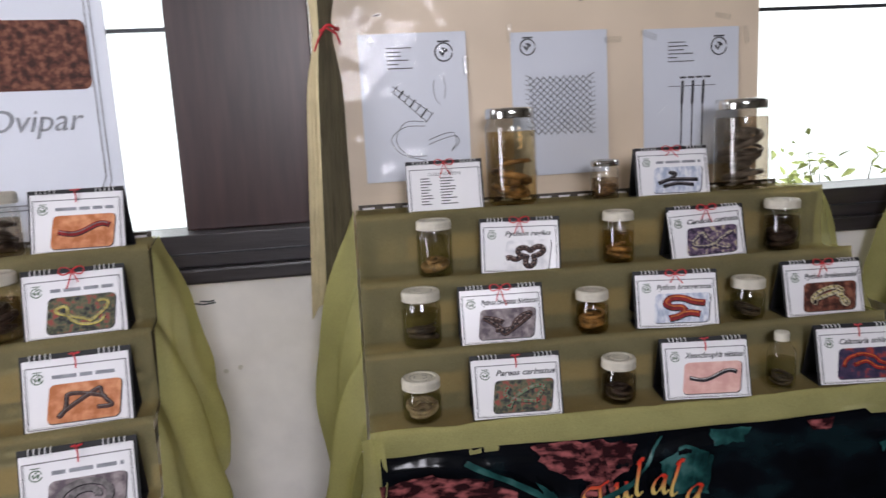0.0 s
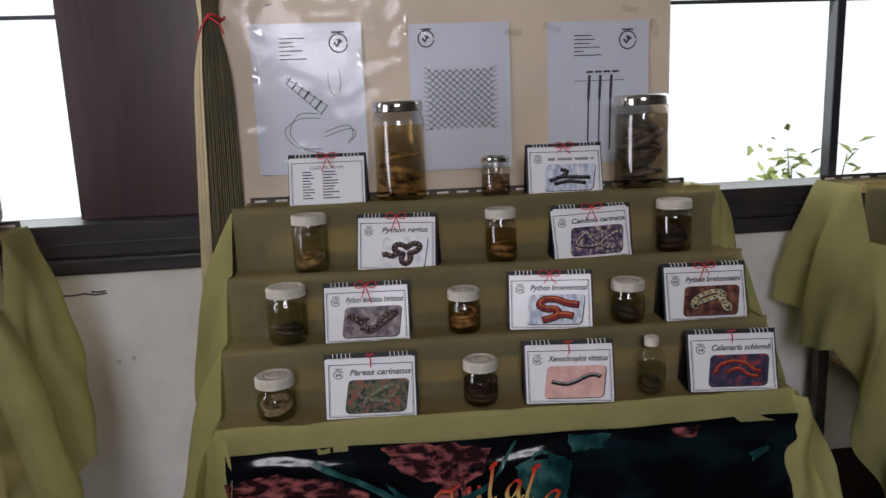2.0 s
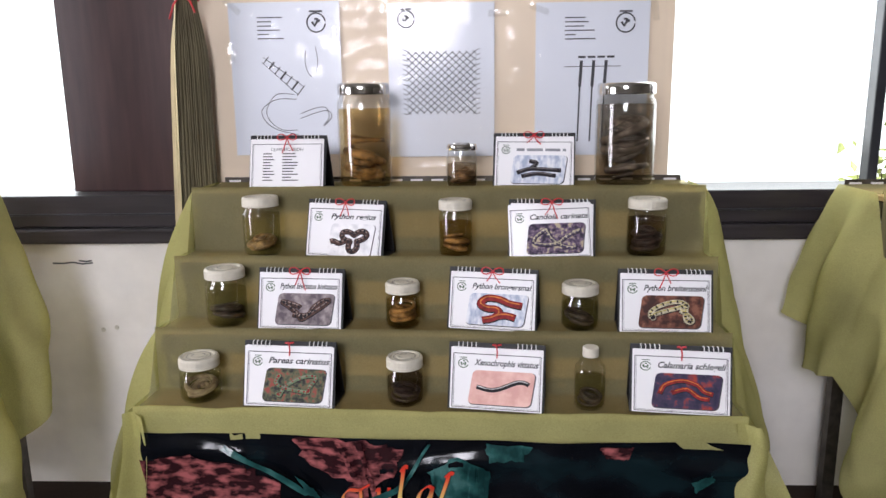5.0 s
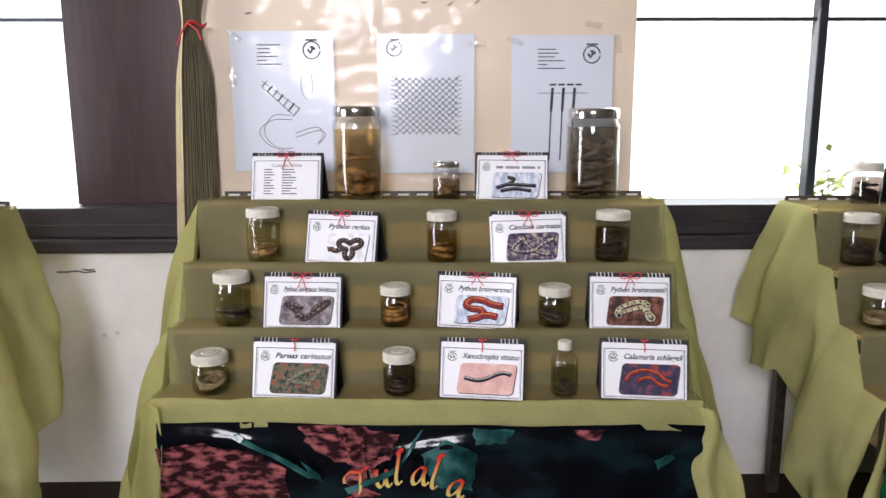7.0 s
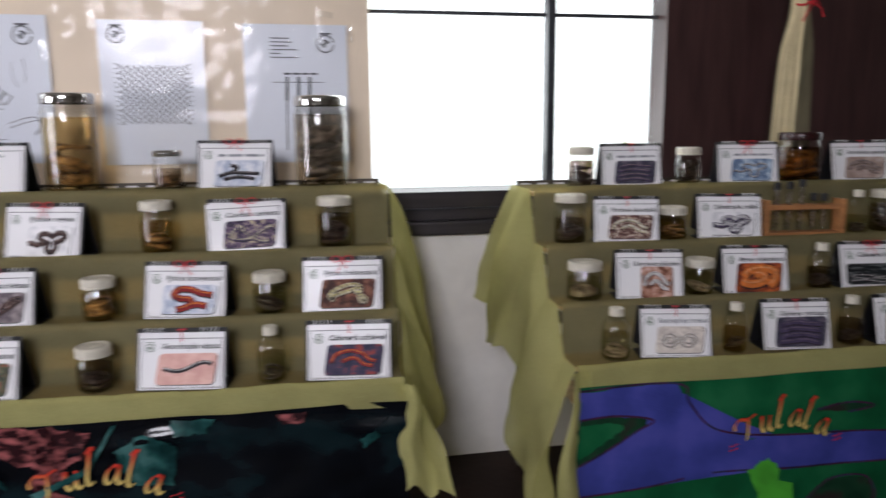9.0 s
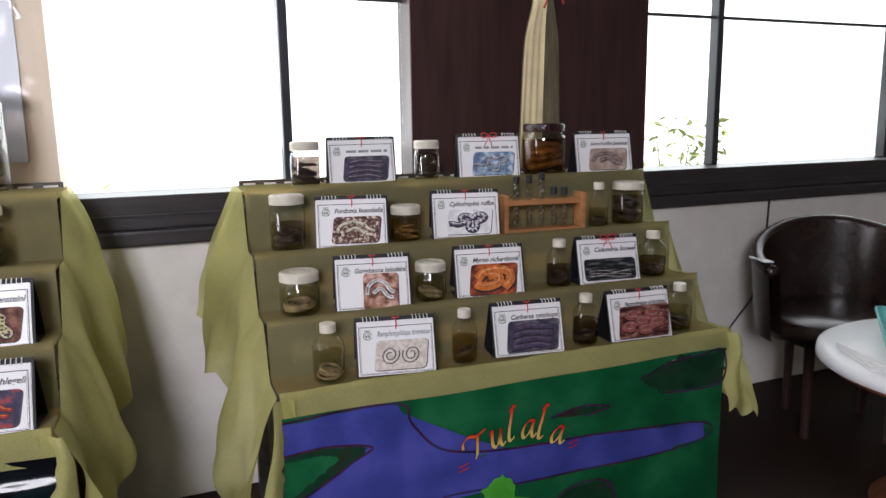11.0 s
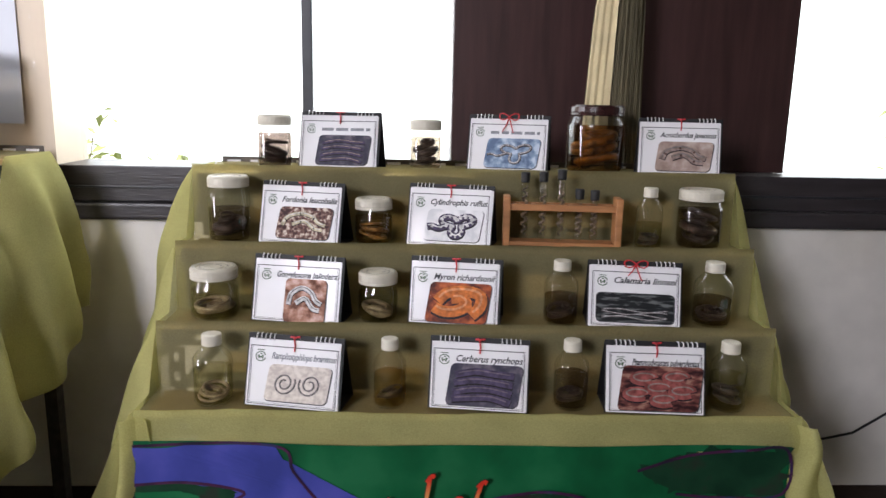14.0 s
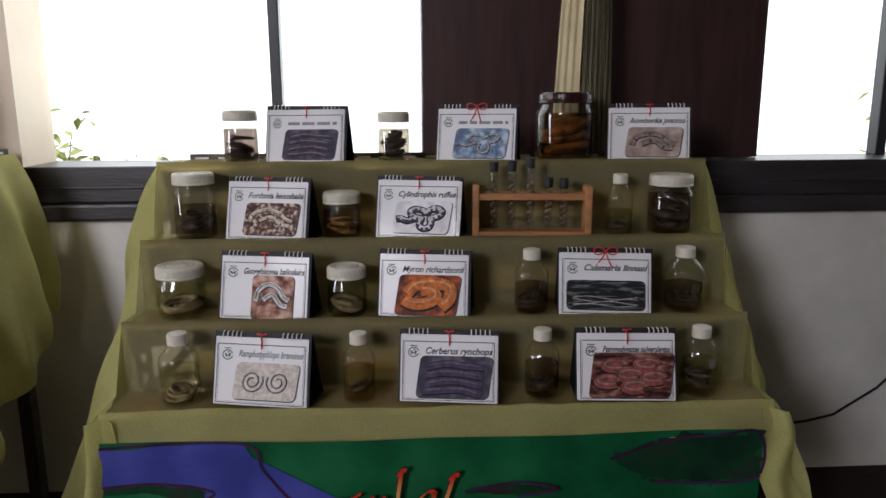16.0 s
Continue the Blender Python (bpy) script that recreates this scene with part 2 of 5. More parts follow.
def lathe(profile, segs=28):
    """A turned body from (radius, height) pairs."""
    bm = bmesh.new()
    rings = []
    for r, z in profile:
        if r < 1e-6:
            rings.append([bm.verts.new((0, 0, z))])
        else:
            rings.append([bm.verts.new((r * math.cos(2 * math.pi * i / segs), r * math.sin(2 * math.pi * i / segs), z)) for i in range(segs)])
    for a, b in zip(rings, rings[1:]):
        for i in range(segs):
            j = (i + 1) % segs
            if len(a) == 1:
                bm.faces.new((a[0], b[i], b[j]))
            elif len(b) == 1:
                bm.faces.new((a[i], a[j], b[0]))
            else:
                bm.faces.new((a[i], a[j], b[j], b[i]))
    bmesh.ops.recalc_face_normals(bm, faces=bm.faces)
    return bm


def tube(bm, pts, r, segs=8, taper=False):
    """A round cord along points."""
    pts = [Vector(p) for p in pts]
    rings = []
    n = len(pts)
    for i, p in enumerate(pts):
        d = (pts[min(i + 1, n - 1)] - pts[max(i - 1, 0)]).normalized()
        u = d.cross(Vector((0.13, 0.21, 0.97)))
        u = (u if u.length > 0.05 else d.cross(Vector((1, 0, 0)))).normalized()
        v = d.cross(u)
        rr = r * (min(1, 0.25 + 3 * min(i, n - 1 - i) / n) if taper else 1)
        rings.append([bm.verts.new(p + rr * (math.cos(2 * math.pi * k / segs) * u + math.sin(2 * math.pi * k / segs) * v)) for k in range(segs)])
    for a, b in zip(rings, rings[1:]):
        for k in range(segs):
            bm.faces.new((a[k], a[(k + 1) % segs], b[(k + 1) % segs], b[k]))
    for ring in (rings[0], rings[-1]):
        bm.faces.new(ring)
    return bm


def sheet(bm, fn, nu, nv):
    """A grid of fn(u, v), u and v from 0 to 1."""
    g = [[bm.verts.new(fn(i / nu, j / nv)) for j in range(nv + 1)] for i in range(nu + 1)]
    for i in range(nu):
        for j in range(nv):
            bm.faces.new((g[i][j], g[i + 1][j], g[i + 1][j + 1], g[i][j + 1]))
    return bm


def text_mesh(body, size, shear=0.3, width=0.0, align="CENTER", bold=0.0):
    """The outline of words as a flat mesh in the xy plane; width squeezes it to fit."""
    cu = bpy.data.curves.new("words", "FONT")
    cu.body, cu.size, cu.shear, cu.align_x, cu.extrude, cu.offset = body, size, shear, align, 0.00015, bold
    cu.resolution_u = 3
    ob = bpy.data.objects.new("words", cu)
    me = bpy.data.meshes.new_from_object(ob)
    bpy.data.objects.remove(ob)
    bm = bmesh.new()
    bm.from_mesh(me)
    bpy.data.meshes.remove(me)
    if width:
        xs = [v.co.x for v in bm.verts]
        k = width / max(1e-6, max(xs) - min(xs))
        for v in bm.verts:
            v.co.x *= k
    return bm


def moved(bm, m):
    bm.transform(m)
    return bm


def rounded(bm, cx, cy, w, h, r, z0, z1, skew=0.0, n=5):
    """A flat plate with rounded corners, in the xy plane."""
    pts = []
    for qx, qy, a0 in ((1, 1, 0), (-1, 1, 90), (-1, -1, 180), (1, -1, 270)):
        for i in range(n + 1):
            a = radians(a0 + 90 * i / n)
            x, y = qx * (w / 2 - r) + r * math.cos(a), qy * (h / 2 - r) + r * math.sin(a)
            pts.append((cx + x + skew * y, cy + y))
    lo, hi = [bm.verts.new((x, y, z0)) for x, y in pts], [bm.verts.new((x, y, z1)) for x, y in pts]
    bm.faces.new(hi)
    bm.faces.new(lo[::-1])
    for i in range(len(pts)):
        j = (i + 1) % len(pts)
        bm.faces.new((lo[i], lo[j], hi[j], hi[i]))
    return bm


def stroke(bm, pts, w, z0=0.0, z1=0.0004):
    """A flat printed line of width w along points of the xy plane."""
    pts = [Vector(p) for p in pts]
    prev = None
    for i, p in enumerate(pts):
        d = (pts[min(i + 1, len(pts) - 1)] - pts[max(i - 1, 0)]).normalized()
        nrm = Vector((-d.y, d.x)) * w / 2
        a, b = bm.verts.new((*(p + nrm), z1)), bm.verts.new((*(p - nrm), z1))
        if prev:
            bm.faces.new((prev[0], prev[1], b, a))
        prev = (a, b)
    return bm


def ring(bm, cx, cy, r, w, z=0.0004, gap=0.0, n=22):
    return stroke(bm, [(cx + r * math.cos(gap + (2 * math.pi - 2 * gap) * i / n), cy + r * math.sin(gap + (2 * math.pi - 2 * gap) * i / n)) for i in range(n + 1)], w, 0, z)

# ---- the room ----
WY, WT = 2.37, 0.20
X0, X1, YB, HC = -3.2, 5.7, -2.2, 2.9
SILL, RAIL, HEAD = 0.98, 0.83, 2.15


def plain(name, x0, x1, y0, y1, z0, z1, material, label, category, bevel=0.0):
    return solid(name, box(bmesh.new(), x0, x1, y0, y1, z0, z1, bevel), material, label, category, "structure")


plain("floor", X0 - 0.2, X1 + 0.2, YB - 0.2, WY + WT, -0.1, 0, FLOOR, "dark reddish-brown smooth floor", "floor")
# Unseen ceiling, kept dark so that it returns little light.
plain("ceiling", X0 - 0.2, X1 + 0.2, YB - 0.2, WY + WT, HC, HC + 0.1, CEIL, "plain unseen ceiling, dulled to cut bounced light", "ceiling")
plain("wall_north_base", X0, X1, WY, WY + WT, 0, RAIL, WALL, "scuffed white painted wall below the windows", "wall")
plain("wall_north_panel", -0.40, 1.045, WY, WY + WT, RAIL, HEAD, CREAM, "cream painted wall panel between the windows", "wall")
plain("wall_north_head", X0, X1, WY, WY + WT, HEAD, HC, WALL, "white painted wall above the windows", "wall")
# The gap in the unseen west wall is added for the fill lamp.
plain("wall_west_1", X0 - 0.15, X0, YB, -0.1, 0, HC, TAN, "plain tan side wall beside an added light opening", "wall")
plain("wall_west_2", X0 - 0.15, X0, 1.0, WY + WT, 0, HC, TAN, "plain tan side wall beside an added light opening", "wall")
plain("wall_west_3", X0 - 0.15, X0, -0.1, 1.0, 2.08, HC, TAN, "plain tan wall over an added light opening", "wall")
plain("wall_east", X1, X1 + 0.15, YB, WY + WT, 0, HC, TAN, "plain tan side wall, unseen, toned to cut bounce", "wall")
# back wall with one opening to daylight
for i, (a, b) in enumerate(((X0, -0.85), (0.35, X1)), 1):
    plain("wall_south_%d" % i, a, b, YB - 0.15, YB, 0, HC, TAN, "plain tan back wall, unseen, toned to cut bounce", "wall")
plain("wall_south_sill", -0.85, 0.35, YB - 0.15, YB, 0, 1.68, TAN, "plain tan wall under the opening", "wall")
plain("wall_south_head", -0.85, 0.35, YB - 0.15, YB, 2.62, HC, TAN, "plain tan wall over the opening", "wall")


def rail(name, x0, x1):
    """Dark timber rail under the windows: board, projecting lower moulding, narrow upper bead."""
    e = thing(name, Matrix.Translation((0, 0, 0)), "dark stained timber rail with moulded edge under the windows", "window rail", kind="structure")
    part("board", box(bmesh.new(), x0, x1, WY - 0.012, WY + WT, RAIL + 0.05, SILL, 0.004), RAILWOOD, e)
    part("lower_moulding", box(bmesh.new(), x0, x1, WY - 0.035, WY + WT, RAIL, RAIL + 0.048, 0.008), RAILWOOD, e)
    part("bead", box(bmesh.new(), x0, x1, WY - 0.02, WY - 0.0125, RAIL + 0.088, RAIL + 0.094, 0.002), FRAME, e)
    return e


rail("trim_rail_west", X0, -0.402)
rail("trim_rail_east", 1.047, X1)


def window(name, x0, x1, mullions, bar=1.60):
    e = thing(name, Matrix.Translation((0, 0, 0)), "dark framed window with thin bars, daylight outside", "window", kind="structure")
    y0, y1 = WY + 0.14, WY + 0.18
    part("head_frame", box(bmesh.new(), x0, x1, y0, y1, HEAD - 0.04, HEAD, 0.004), FRAME, e)
    for x in mullions:
        part("mullion", box(bmesh.new(), x - 0.016, x + 0.016, y0 - 0.01, y1, SILL, HEAD - 0.04, 0.004), FRAME, e)
    xs = [x0] + [m for m in mullions] + [x1]
    for i, (a, b) in enumerate(zip(xs, xs[1:])):
        da, db = (0.016 if i else 0.0), (0.016 if i < len(xs) - 2 else 0.0)
        part("glazing_bar", box(bmesh.new(), a + da, b - db, y0 + 0.008, y0 + 0.02, bar - 0.006, bar + 0.006), FRAME, e)
        p = part("pane", box(bmesh.new(), a + da, b - db, y0 + 0.022, y0 + 0.026, SILL, HEAD - 0.04), PANE, e)
        p.visible_shadow = False
    return e


window("window_1", -2.9, -0.83, [-1.9])
window("window_2", 1.045, 2.145, [1.724])
window("window_3", 3.155, 5.6, [3.57, 4.65])


def casing(name, x0, x1, joints):
    """Dark upright boards between two windows, with shallow joints between them."""
    e = thing(name, Matrix.Translation((0, 0, 0)), "dark stained timber casing boards between window openings", "casing", kind="structure")
    xs = [x0] + joints + [x1]
    for i, (a, b) in enumerate(zip(xs, xs[1:])):
        part("plank", box(bmesh.new(), a + 0.0015, b - 0.0015, WY + (0.082 if i % 2 else 0.076), WY + WT, SILL + 0.002, HEAD, 0.004), DARKWOOD, e)
    return e


casing("trim_casing_west", -0.83, -0.402, [])
casing("trim_casing_east", 2.145, 3.155, [2.66])
casing("trim_casing_far_west", -3.2, -2.9, [])
casing("trim_casing_far_east", 5.6, 5.7, [])

# crack, screw hole and scuffs in the wall paint
bm = bmesh.new()
stroke(bm, [(-0.885, 0.763), (-0.85, 0.762), (-0.82, 0.766), (-0.79, 0.760), (-0.754, 0.764)], 0.005, 0, 0.001)
stroke(bm, [(-0.80, 0.771), (-0.775, 0.768), (-0.757, 0.771)], 0.005, 0, 0.001)
solid("wall_crack", moved(bm, pose(0, WY - 0.0005, 0, 90)), INK, "dark hairline crack in the white wall paint", "crack", "structure")
for x, z in ((-0.745, 0.54), (-0.70, 0.548)):
    b = lathe([(0, 0.003), (0.006, 0.002), (0.008, 0), (0, 0)], 10)
    solid("wall_plug", b, LIDWHITE, "small filled plug hole in the white wall", "wall plug", m=pose(x, WY - 0.001, z, 90))

# ---- outside ----
bm = bmesh.new()
box(bm, -400, 400, 2.6, 800, -0.5, -0.4)
solid("ground", bm, EARTH, "pale dry earth ground outside the windows", "ground", "structure")
# Emissive sheet: its glow stands in for overexposed daylight outside the windows.
back = bpy.data.materials.new("glowing_white_backdrop")
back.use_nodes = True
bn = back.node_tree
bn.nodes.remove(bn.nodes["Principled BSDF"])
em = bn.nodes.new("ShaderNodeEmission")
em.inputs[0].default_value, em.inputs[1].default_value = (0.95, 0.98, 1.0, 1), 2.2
bn.links.new(em.outputs[0], bn.nodes["Material Output"].inputs[0])
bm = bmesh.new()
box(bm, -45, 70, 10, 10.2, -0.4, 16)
solid("backdrop", bm, back, "glowing white backdrop in place of overexposed sky and distance", "backdrop", "structure")


def shrub(x, y, h, r, seed, label):
    """A low shrub: forked stems and many small bent leaves."""
    rnd = random.Random(seed)
    e = thing("shrub", pose(x, y, -0.4), label, "shrub", "shrubs outside the windows")
    stems, leaves = bmesh.new(), bmesh.new()
    for _ in range(9):
        a, l = rnd.uniform(0, 6.28), rnd.uniform(0.6, 1.0)
        tip = Vector((math.cos(a) * r * l, math.sin(a) * r * l, h * rnd.uniform(0.7, 1.05)))
        pts = [tip * t + Vector((0, 0, -0.12 * h * t * (1 - t))) + Vector((rnd.uniform(-1, 1), rnd.uniform(-1, 1), 0)) * 0.02 for t in (0, 0.25, 0.5, 0.75, 1)]
        tube(stems, pts, 0.010, 5, True)
        for _ in range(42):
            t = rnd.uniform(0.35, 1.05)
            c = tip * t + Vector((rnd.gauss(0, 0.09), rnd.gauss(0, 0.09), rnd.gauss(0, 0.07)))
            s = rnd.uniform(0.035, 0.075)
            m = Matrix.Translation(c) @ Euler((rnd.uniform(-0.9, 0.9), rnd.uniform(-0.9, 0.9), rnd.uniform(0, 6.28))).to_matrix().to_4x4()
            v = [leaves.verts.new(m @ Vector(q)) for q in ((-s, 0, 0), (-s * 0.2, s * 0.45, s * 0.15), (s, 0, -s * 0.2), (-s * 0.2, -s * 0.45, s * 0.15))]
            leaves.faces.new((v[0], v[2], v[1]))
            leaves.faces.new((v[0], v[3], v[2]))
    part("stems", stems, BARK, e)
    part("leaves", leaves, LEAF, e, "sunlit yellow-green leaves")


shrub(0.35, 4.4, 1.28, 0.40, 3, "sunlit green shrub outside the window")
shrub(0.85, 5.3, 1.15, 0.4, 4, "yellow-green sunlit shrub with loose stems")
shrub(-0.25, 5.0, 1.40, 0.32, 8, "yellow-green sunlit shrub with loose stems")
shrub(3.3, 5.0, 1.25, 0.5, 5, "thin sunlit shrub with sparse leaves")
shrub(5.5, 5.0, 1.55, 0.4, 6, "yellow-green sunlit shrub with loose stems")

# ---- curtains tied in bundles ----


def tied_curtain(x, z_low, z_tie, z_top, w, lean, label):
    e = thing("tied_curtain", pose(x, WY - 0.05, 0), label, "curtain", "tied curtains")

    def face(u, v, light):
        z = z_top + (z_low - z_top) * v
        k = (z_top - z) / (z_top - z_low)
        tie = math.exp(-((z - z_tie) / 0.10) ** 2)
        half = w * (0.30 + 0.58 * k ** 0.8) * (1 - 0.45 * tie)
        a = -1 + 2 * u
        fold = 0.007 * (0.6 * math.sin(a * 70 + 2 * k) + 0.5 * math.sin(a * 31 + 5 * k)) * (1 - 0.6 * tie)
        return (a * half + lean * k, -0.045 * (1 - a * a) * (1 + 0.4 * k) + fold - 0.004 * light, z - 0.03 * math.sin(a * 5 + 1) * v)
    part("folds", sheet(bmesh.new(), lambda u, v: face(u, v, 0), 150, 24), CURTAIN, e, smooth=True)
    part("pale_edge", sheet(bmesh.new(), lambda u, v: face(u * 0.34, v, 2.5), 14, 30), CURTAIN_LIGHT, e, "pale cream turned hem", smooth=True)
    if z_tie < z_top:
        bm = bmesh.new()
        tube(bm, [(0.55 * w * math.cos(t) * 0.62, -0.028 + 0.045 * math.sin(t), z_tie + 0.006 * math.sin(3 * t)) for t in [6.28 * i / 24 for i in range(25)]], 0.004, 6)
        tube(bm, [(-0.01, -0.075, z_tie), (-0.03, -0.08, z_tie - 0.03), (-0.045, -0.075, z_tie - 0.065)], 0.003, 6)
        tube(bm, [(-0.01, -0.075, z_tie), (0.02, -0.082, z_tie - 0.02), (0.03, -0.08, z_tie - 0.05)], 0.003, 6)
        part("tie_cord", bm, RIBBON, e, "knotted red cord")


tied_curtain(-0.345, 0.72, 1.555, 2.2, 0.082, -0.045, "khaki curtain gathered into a narrow bundle with red cord")
tied_curtain(2.60, 0.86, 1.62, 2.2, 0.105, -0.02, "olive curtain gathered into a bundle before dark boards")

# ---- stepped display stands ----


def slotted_bar(bm, p, q, w=0.035, hole=0.028, pitch=0.055):
    """A flat steel strip from p to q (along x), with a row of real slots."""
    n = max(1, int((q - p[0]) / pitch))
    x, y, z = p
    step = (q - x) / n
    box(bm, x, q, y, y + 0.002, z, z + w * 0.32)
    box(bm, x, q, y, y + 0.002, z + w * 0.68, z + w)
    for i in range(n + 1):
        c = x + i * step
        a, b = max(x, c - (step - hole) / 2), min(q, c + (step - hole) / 2)
        box(bm, a, b, y, y + 0.002, z + w * 0.32, z + w * 0.68)
    return bm


def stand(m, width, lips, treads, label):
    """Steel rack with four plywood steps; y runs back from the front lip."""
    e = thing("display_rack", m, label, "display rack", "stepped display racks")
    depth = lips[3] + 0.22
    for k in range(4):
        y1 = lips[k + 1] if k < 3 else depth
        part("step_board", box(bmesh.new(), 0.012, width - 0.012, lips[k] + 0.006, y1 - 0.004, treads[k] - 0.018, treads[k] - 0.006, 0.002), PLY, e)
        if k < 3:
            part("riser_panel", box(bmesh.new(), 0.14, width - 0.14, lips[k + 1] + 0.008, lips[k + 1] + 0.014, treads[k] + 0.012, treads[k + 1] - 0.055), PLY, e, "bare plywood riser behind the cloth")
        bm = bmesh.new()
        slotted_bar(bm, (0.01, lips[k] - 0.0015, treads[k] - 0.04), width - 0.01)
        part("slotted_rail", bm, STEEL, e)
        if k < 3:
            bm = bmesh.new()
            slotted_bar(bm, (0.06, lips[k + 1] + 0.003, treads[k] - 0.002), width - 0.06, 0.036, 0.020, 0.05)
            part("slotted_rail", bm, STEEL, e)
            for x in (0.018, width - 0.053):
                bm = bmesh.new()
                slotted_bar(bm, (0, 0, 0), treads[k + 1] - treads[k] - 0.045, 0.035, 0.020, 0.032)
                part("slotted_upright", moved(bm, Matrix.Translation((x + 0.035, lips[k + 1] + 0.003, treads[k])) @ Matrix.Rotation(radians(-90), 4, "Y")), STEEL, e)
    bm = bmesh.new()
    slotted_bar(bm, (0.01, depth, treads[3] - 0.008), width - 0.01, 0.026, 0.036, 0.06)
    part("back_rail", bm, STEEL, e, "slotted steel back rail")
    # Added strip: gives the slots the brightness of the lit wall behind.
    part("slot_brightener", box(bmesh.new(), 0.02, width - 0.02, depth + 0.003, depth + 0.005, treads[3] - 0.006, treads[3] + 0.016), PAPER, e, "added white strip that makes the slots look bright")
    for x in (0.012, width - 0.047):
        for y, top in ((0.004, treads[0] - 0.02), (depth - 0.04, treads[3] - 0.02)):
            bm = bmesh.new()
            box(bm, x, x + 0.035, y, y + 0.003, 0, top)
            box(bm, x if x < 0.5 else x + 0.032, (x if x < 0.5 else x + 0.032) + 0.003, y + 0.003, y + 0.035, 0, top)
            part("leg", bm, STEEL, e)
        for k in range(4):
            bm = bmesh.new()
            box(bm, x, x + 0.003, lips[k] + 0.006, depth - 0.045, treads[k] - 0.055, treads[k] - 0.022)
            part("side_bar", bm, STEEL, e)
    part("lower_shelf", box(bmesh.new(), 0.05, width - 0.05, 0.05, depth - 0.05, 0.40, 0.418, 0.002), PLY, e, "bare plywood lower shelf")
    return e


def cloth(m, width, lips, treads, left, right, seed, label):
    """Sheer cloth over the steps, with a front band and hanging sides. left, right: (flare, hems from back to front)."""
    rnd = random.Random(seed)
    e = thing("display_cloth", m, label, "cloth", "cloths over the display racks")
    depth = lips[3] + 0.22
    prof = [(-0.012, treads[0] - 0.062), (-0.011, treads[0] - 0.02), (-0.005, treads[0] + 0.014), (0.006, treads[0] + 0.003)]
    for k in range(4):
        y1 = lips[k + 1] if k < 3 else depth
        prof += [(lips[k] + 0.02, treads[k]), (y1 - 0.02, treads[k])]
        if k < 3:
            prof += [(y1 - 0.010, treads[k] + 0.006), (y1 - 0.008, treads[k + 1] - 0.02), (y1 - 0.005, treads[k + 1] + 0.016), (y1 + 0.004, treads[k + 1] + 0.003)]
    prof += [(depth - 0.004, treads[3] + 0.004)]

    def top(u, v):
        i = v * (len(prof) - 1)
        a = min(int(i), len(prof) - 2)
        y, z = (prof[a][j] + (prof[a + 1][j] - prof[a][j]) * (i - a) for j in (0, 1))
        x = u * width
        n = noise.noise(Vector((x * 7, y * 9 + seed, z * 9))) + 0.6 * noise.noise(Vector((x * 26 + z * 14, y * 12 + seed, z * 20)))
        m_ = noise.noise(Vector((x * 2.2 + seed, y * 3, z * 3)))
        flat = 1 if i > 4 else 0.9
        return (x, y - 0.004 * abs(n) * flat - 0.003 * m_, z + (0.0015 * n if i > 3 else 0.006 * m_ + 0.004 * n))
    cut = 3 / (len(prof) - 1)
    part("front_band", sheet(bmesh.new(), lambda u, v: top(u, v * cut), 90, 8), DRAPE_LIT, e, "folded front edge, tinted lime as lit cloth", smooth=True)
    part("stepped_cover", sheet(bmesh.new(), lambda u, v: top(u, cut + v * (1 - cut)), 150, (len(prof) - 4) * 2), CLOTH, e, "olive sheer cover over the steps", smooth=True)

    def edge_z(y):
        """Height of the cloth's side edge: steps, softened."""
        z = treads[0]
        for k in range(1, 4):
            t = min(1, max(0, (y - lips[k] + 0.05) / 0.06))
            z += (treads[k] - treads[k - 1]) * t
        return z + 0.005

    for side, (flare, hems) in ((-1, left), (1, right)):
        x_edge = 0 if side < 0 else width
        ph = rnd.uniform(0, 6)

        def hang(u, v):
            y = -0.012 + (depth + 0.012) * (1 - u)
            zt = edge_z(y)
            h = u * (len(hems) - 1)
            a = min(int(h), len(hems) - 2)
            zb = min(hems[a] + (hems[a + 1] - hems[a]) * (h - a), zt - 0.03)
            z = zt + (zb - zt) * v
            drop = zt - z
            fold = math.sin(u * 17 + ph) * 0.55 + math.sin(u * 31 + 2 * ph + 3 * v) * 0.3 + 0.5 * noise.noise(Vector((u * 5, v * 3, seed + side)))
            out = 0.006 + flare * (drop / (drop + 0.22)) + min(0.085, flare * 0.7) * fold * min(1, drop * 2.4)
            out = max(out, 0.004)
            yy = y - 0.10 * min(1, drop * 1.6) * u + 0.02 * math.sin(u * 23 + ph) * drop
            return (x_edge + side * out, yy, z)
        part("hanging_side", sheet(bmesh.new(), hang, 70, 26), DRAPE_LIT, e, "sheer side hanging in folds, tinted lime as lit cloth", smooth=True)

        def corner(u, v):
            """The loose tail that falls over the front corner."""
            x = x_edge - side * 0.030 + side * (0.050 + 0.030 * v) * u + side * 0.025 * v
            z = treads[0] - 0.002 - (treads[0] - hems[-1]) * v * (0.93 + 0.07 * math.sin(u * 6 + ph))
            return (x + 0.008 * math.sin(v * 9), -0.018 - 0.012 * math.sin(u * 5 + 4 * v + ph) - 0.025 * v * u, z)
        part("corner_tail", sheet(bmesh.new(), corner, 14, 20), DRAPE_LIT, e, "loose cloth tail over the corner", smooth=True)
    return e


LIPS = [0.0, 0.14, 0.28, 0.42]
TA, TB = [0.568, 0.708, 0.857, 1.018], [0.565, 0.699, 0.842, 1.000]
STAND_A, STAND_B = pose(-0.33, 1.69, 0, 0, 0, -2.2), pose(1.505, 1.635, 0, 0, 0, -1.0)
YAW0 = 8
STAND_0 = pose(-0.745, 1.435, 0, 0, 0, YAW0) @ Matrix.Translation((-1.35, 0, 0))
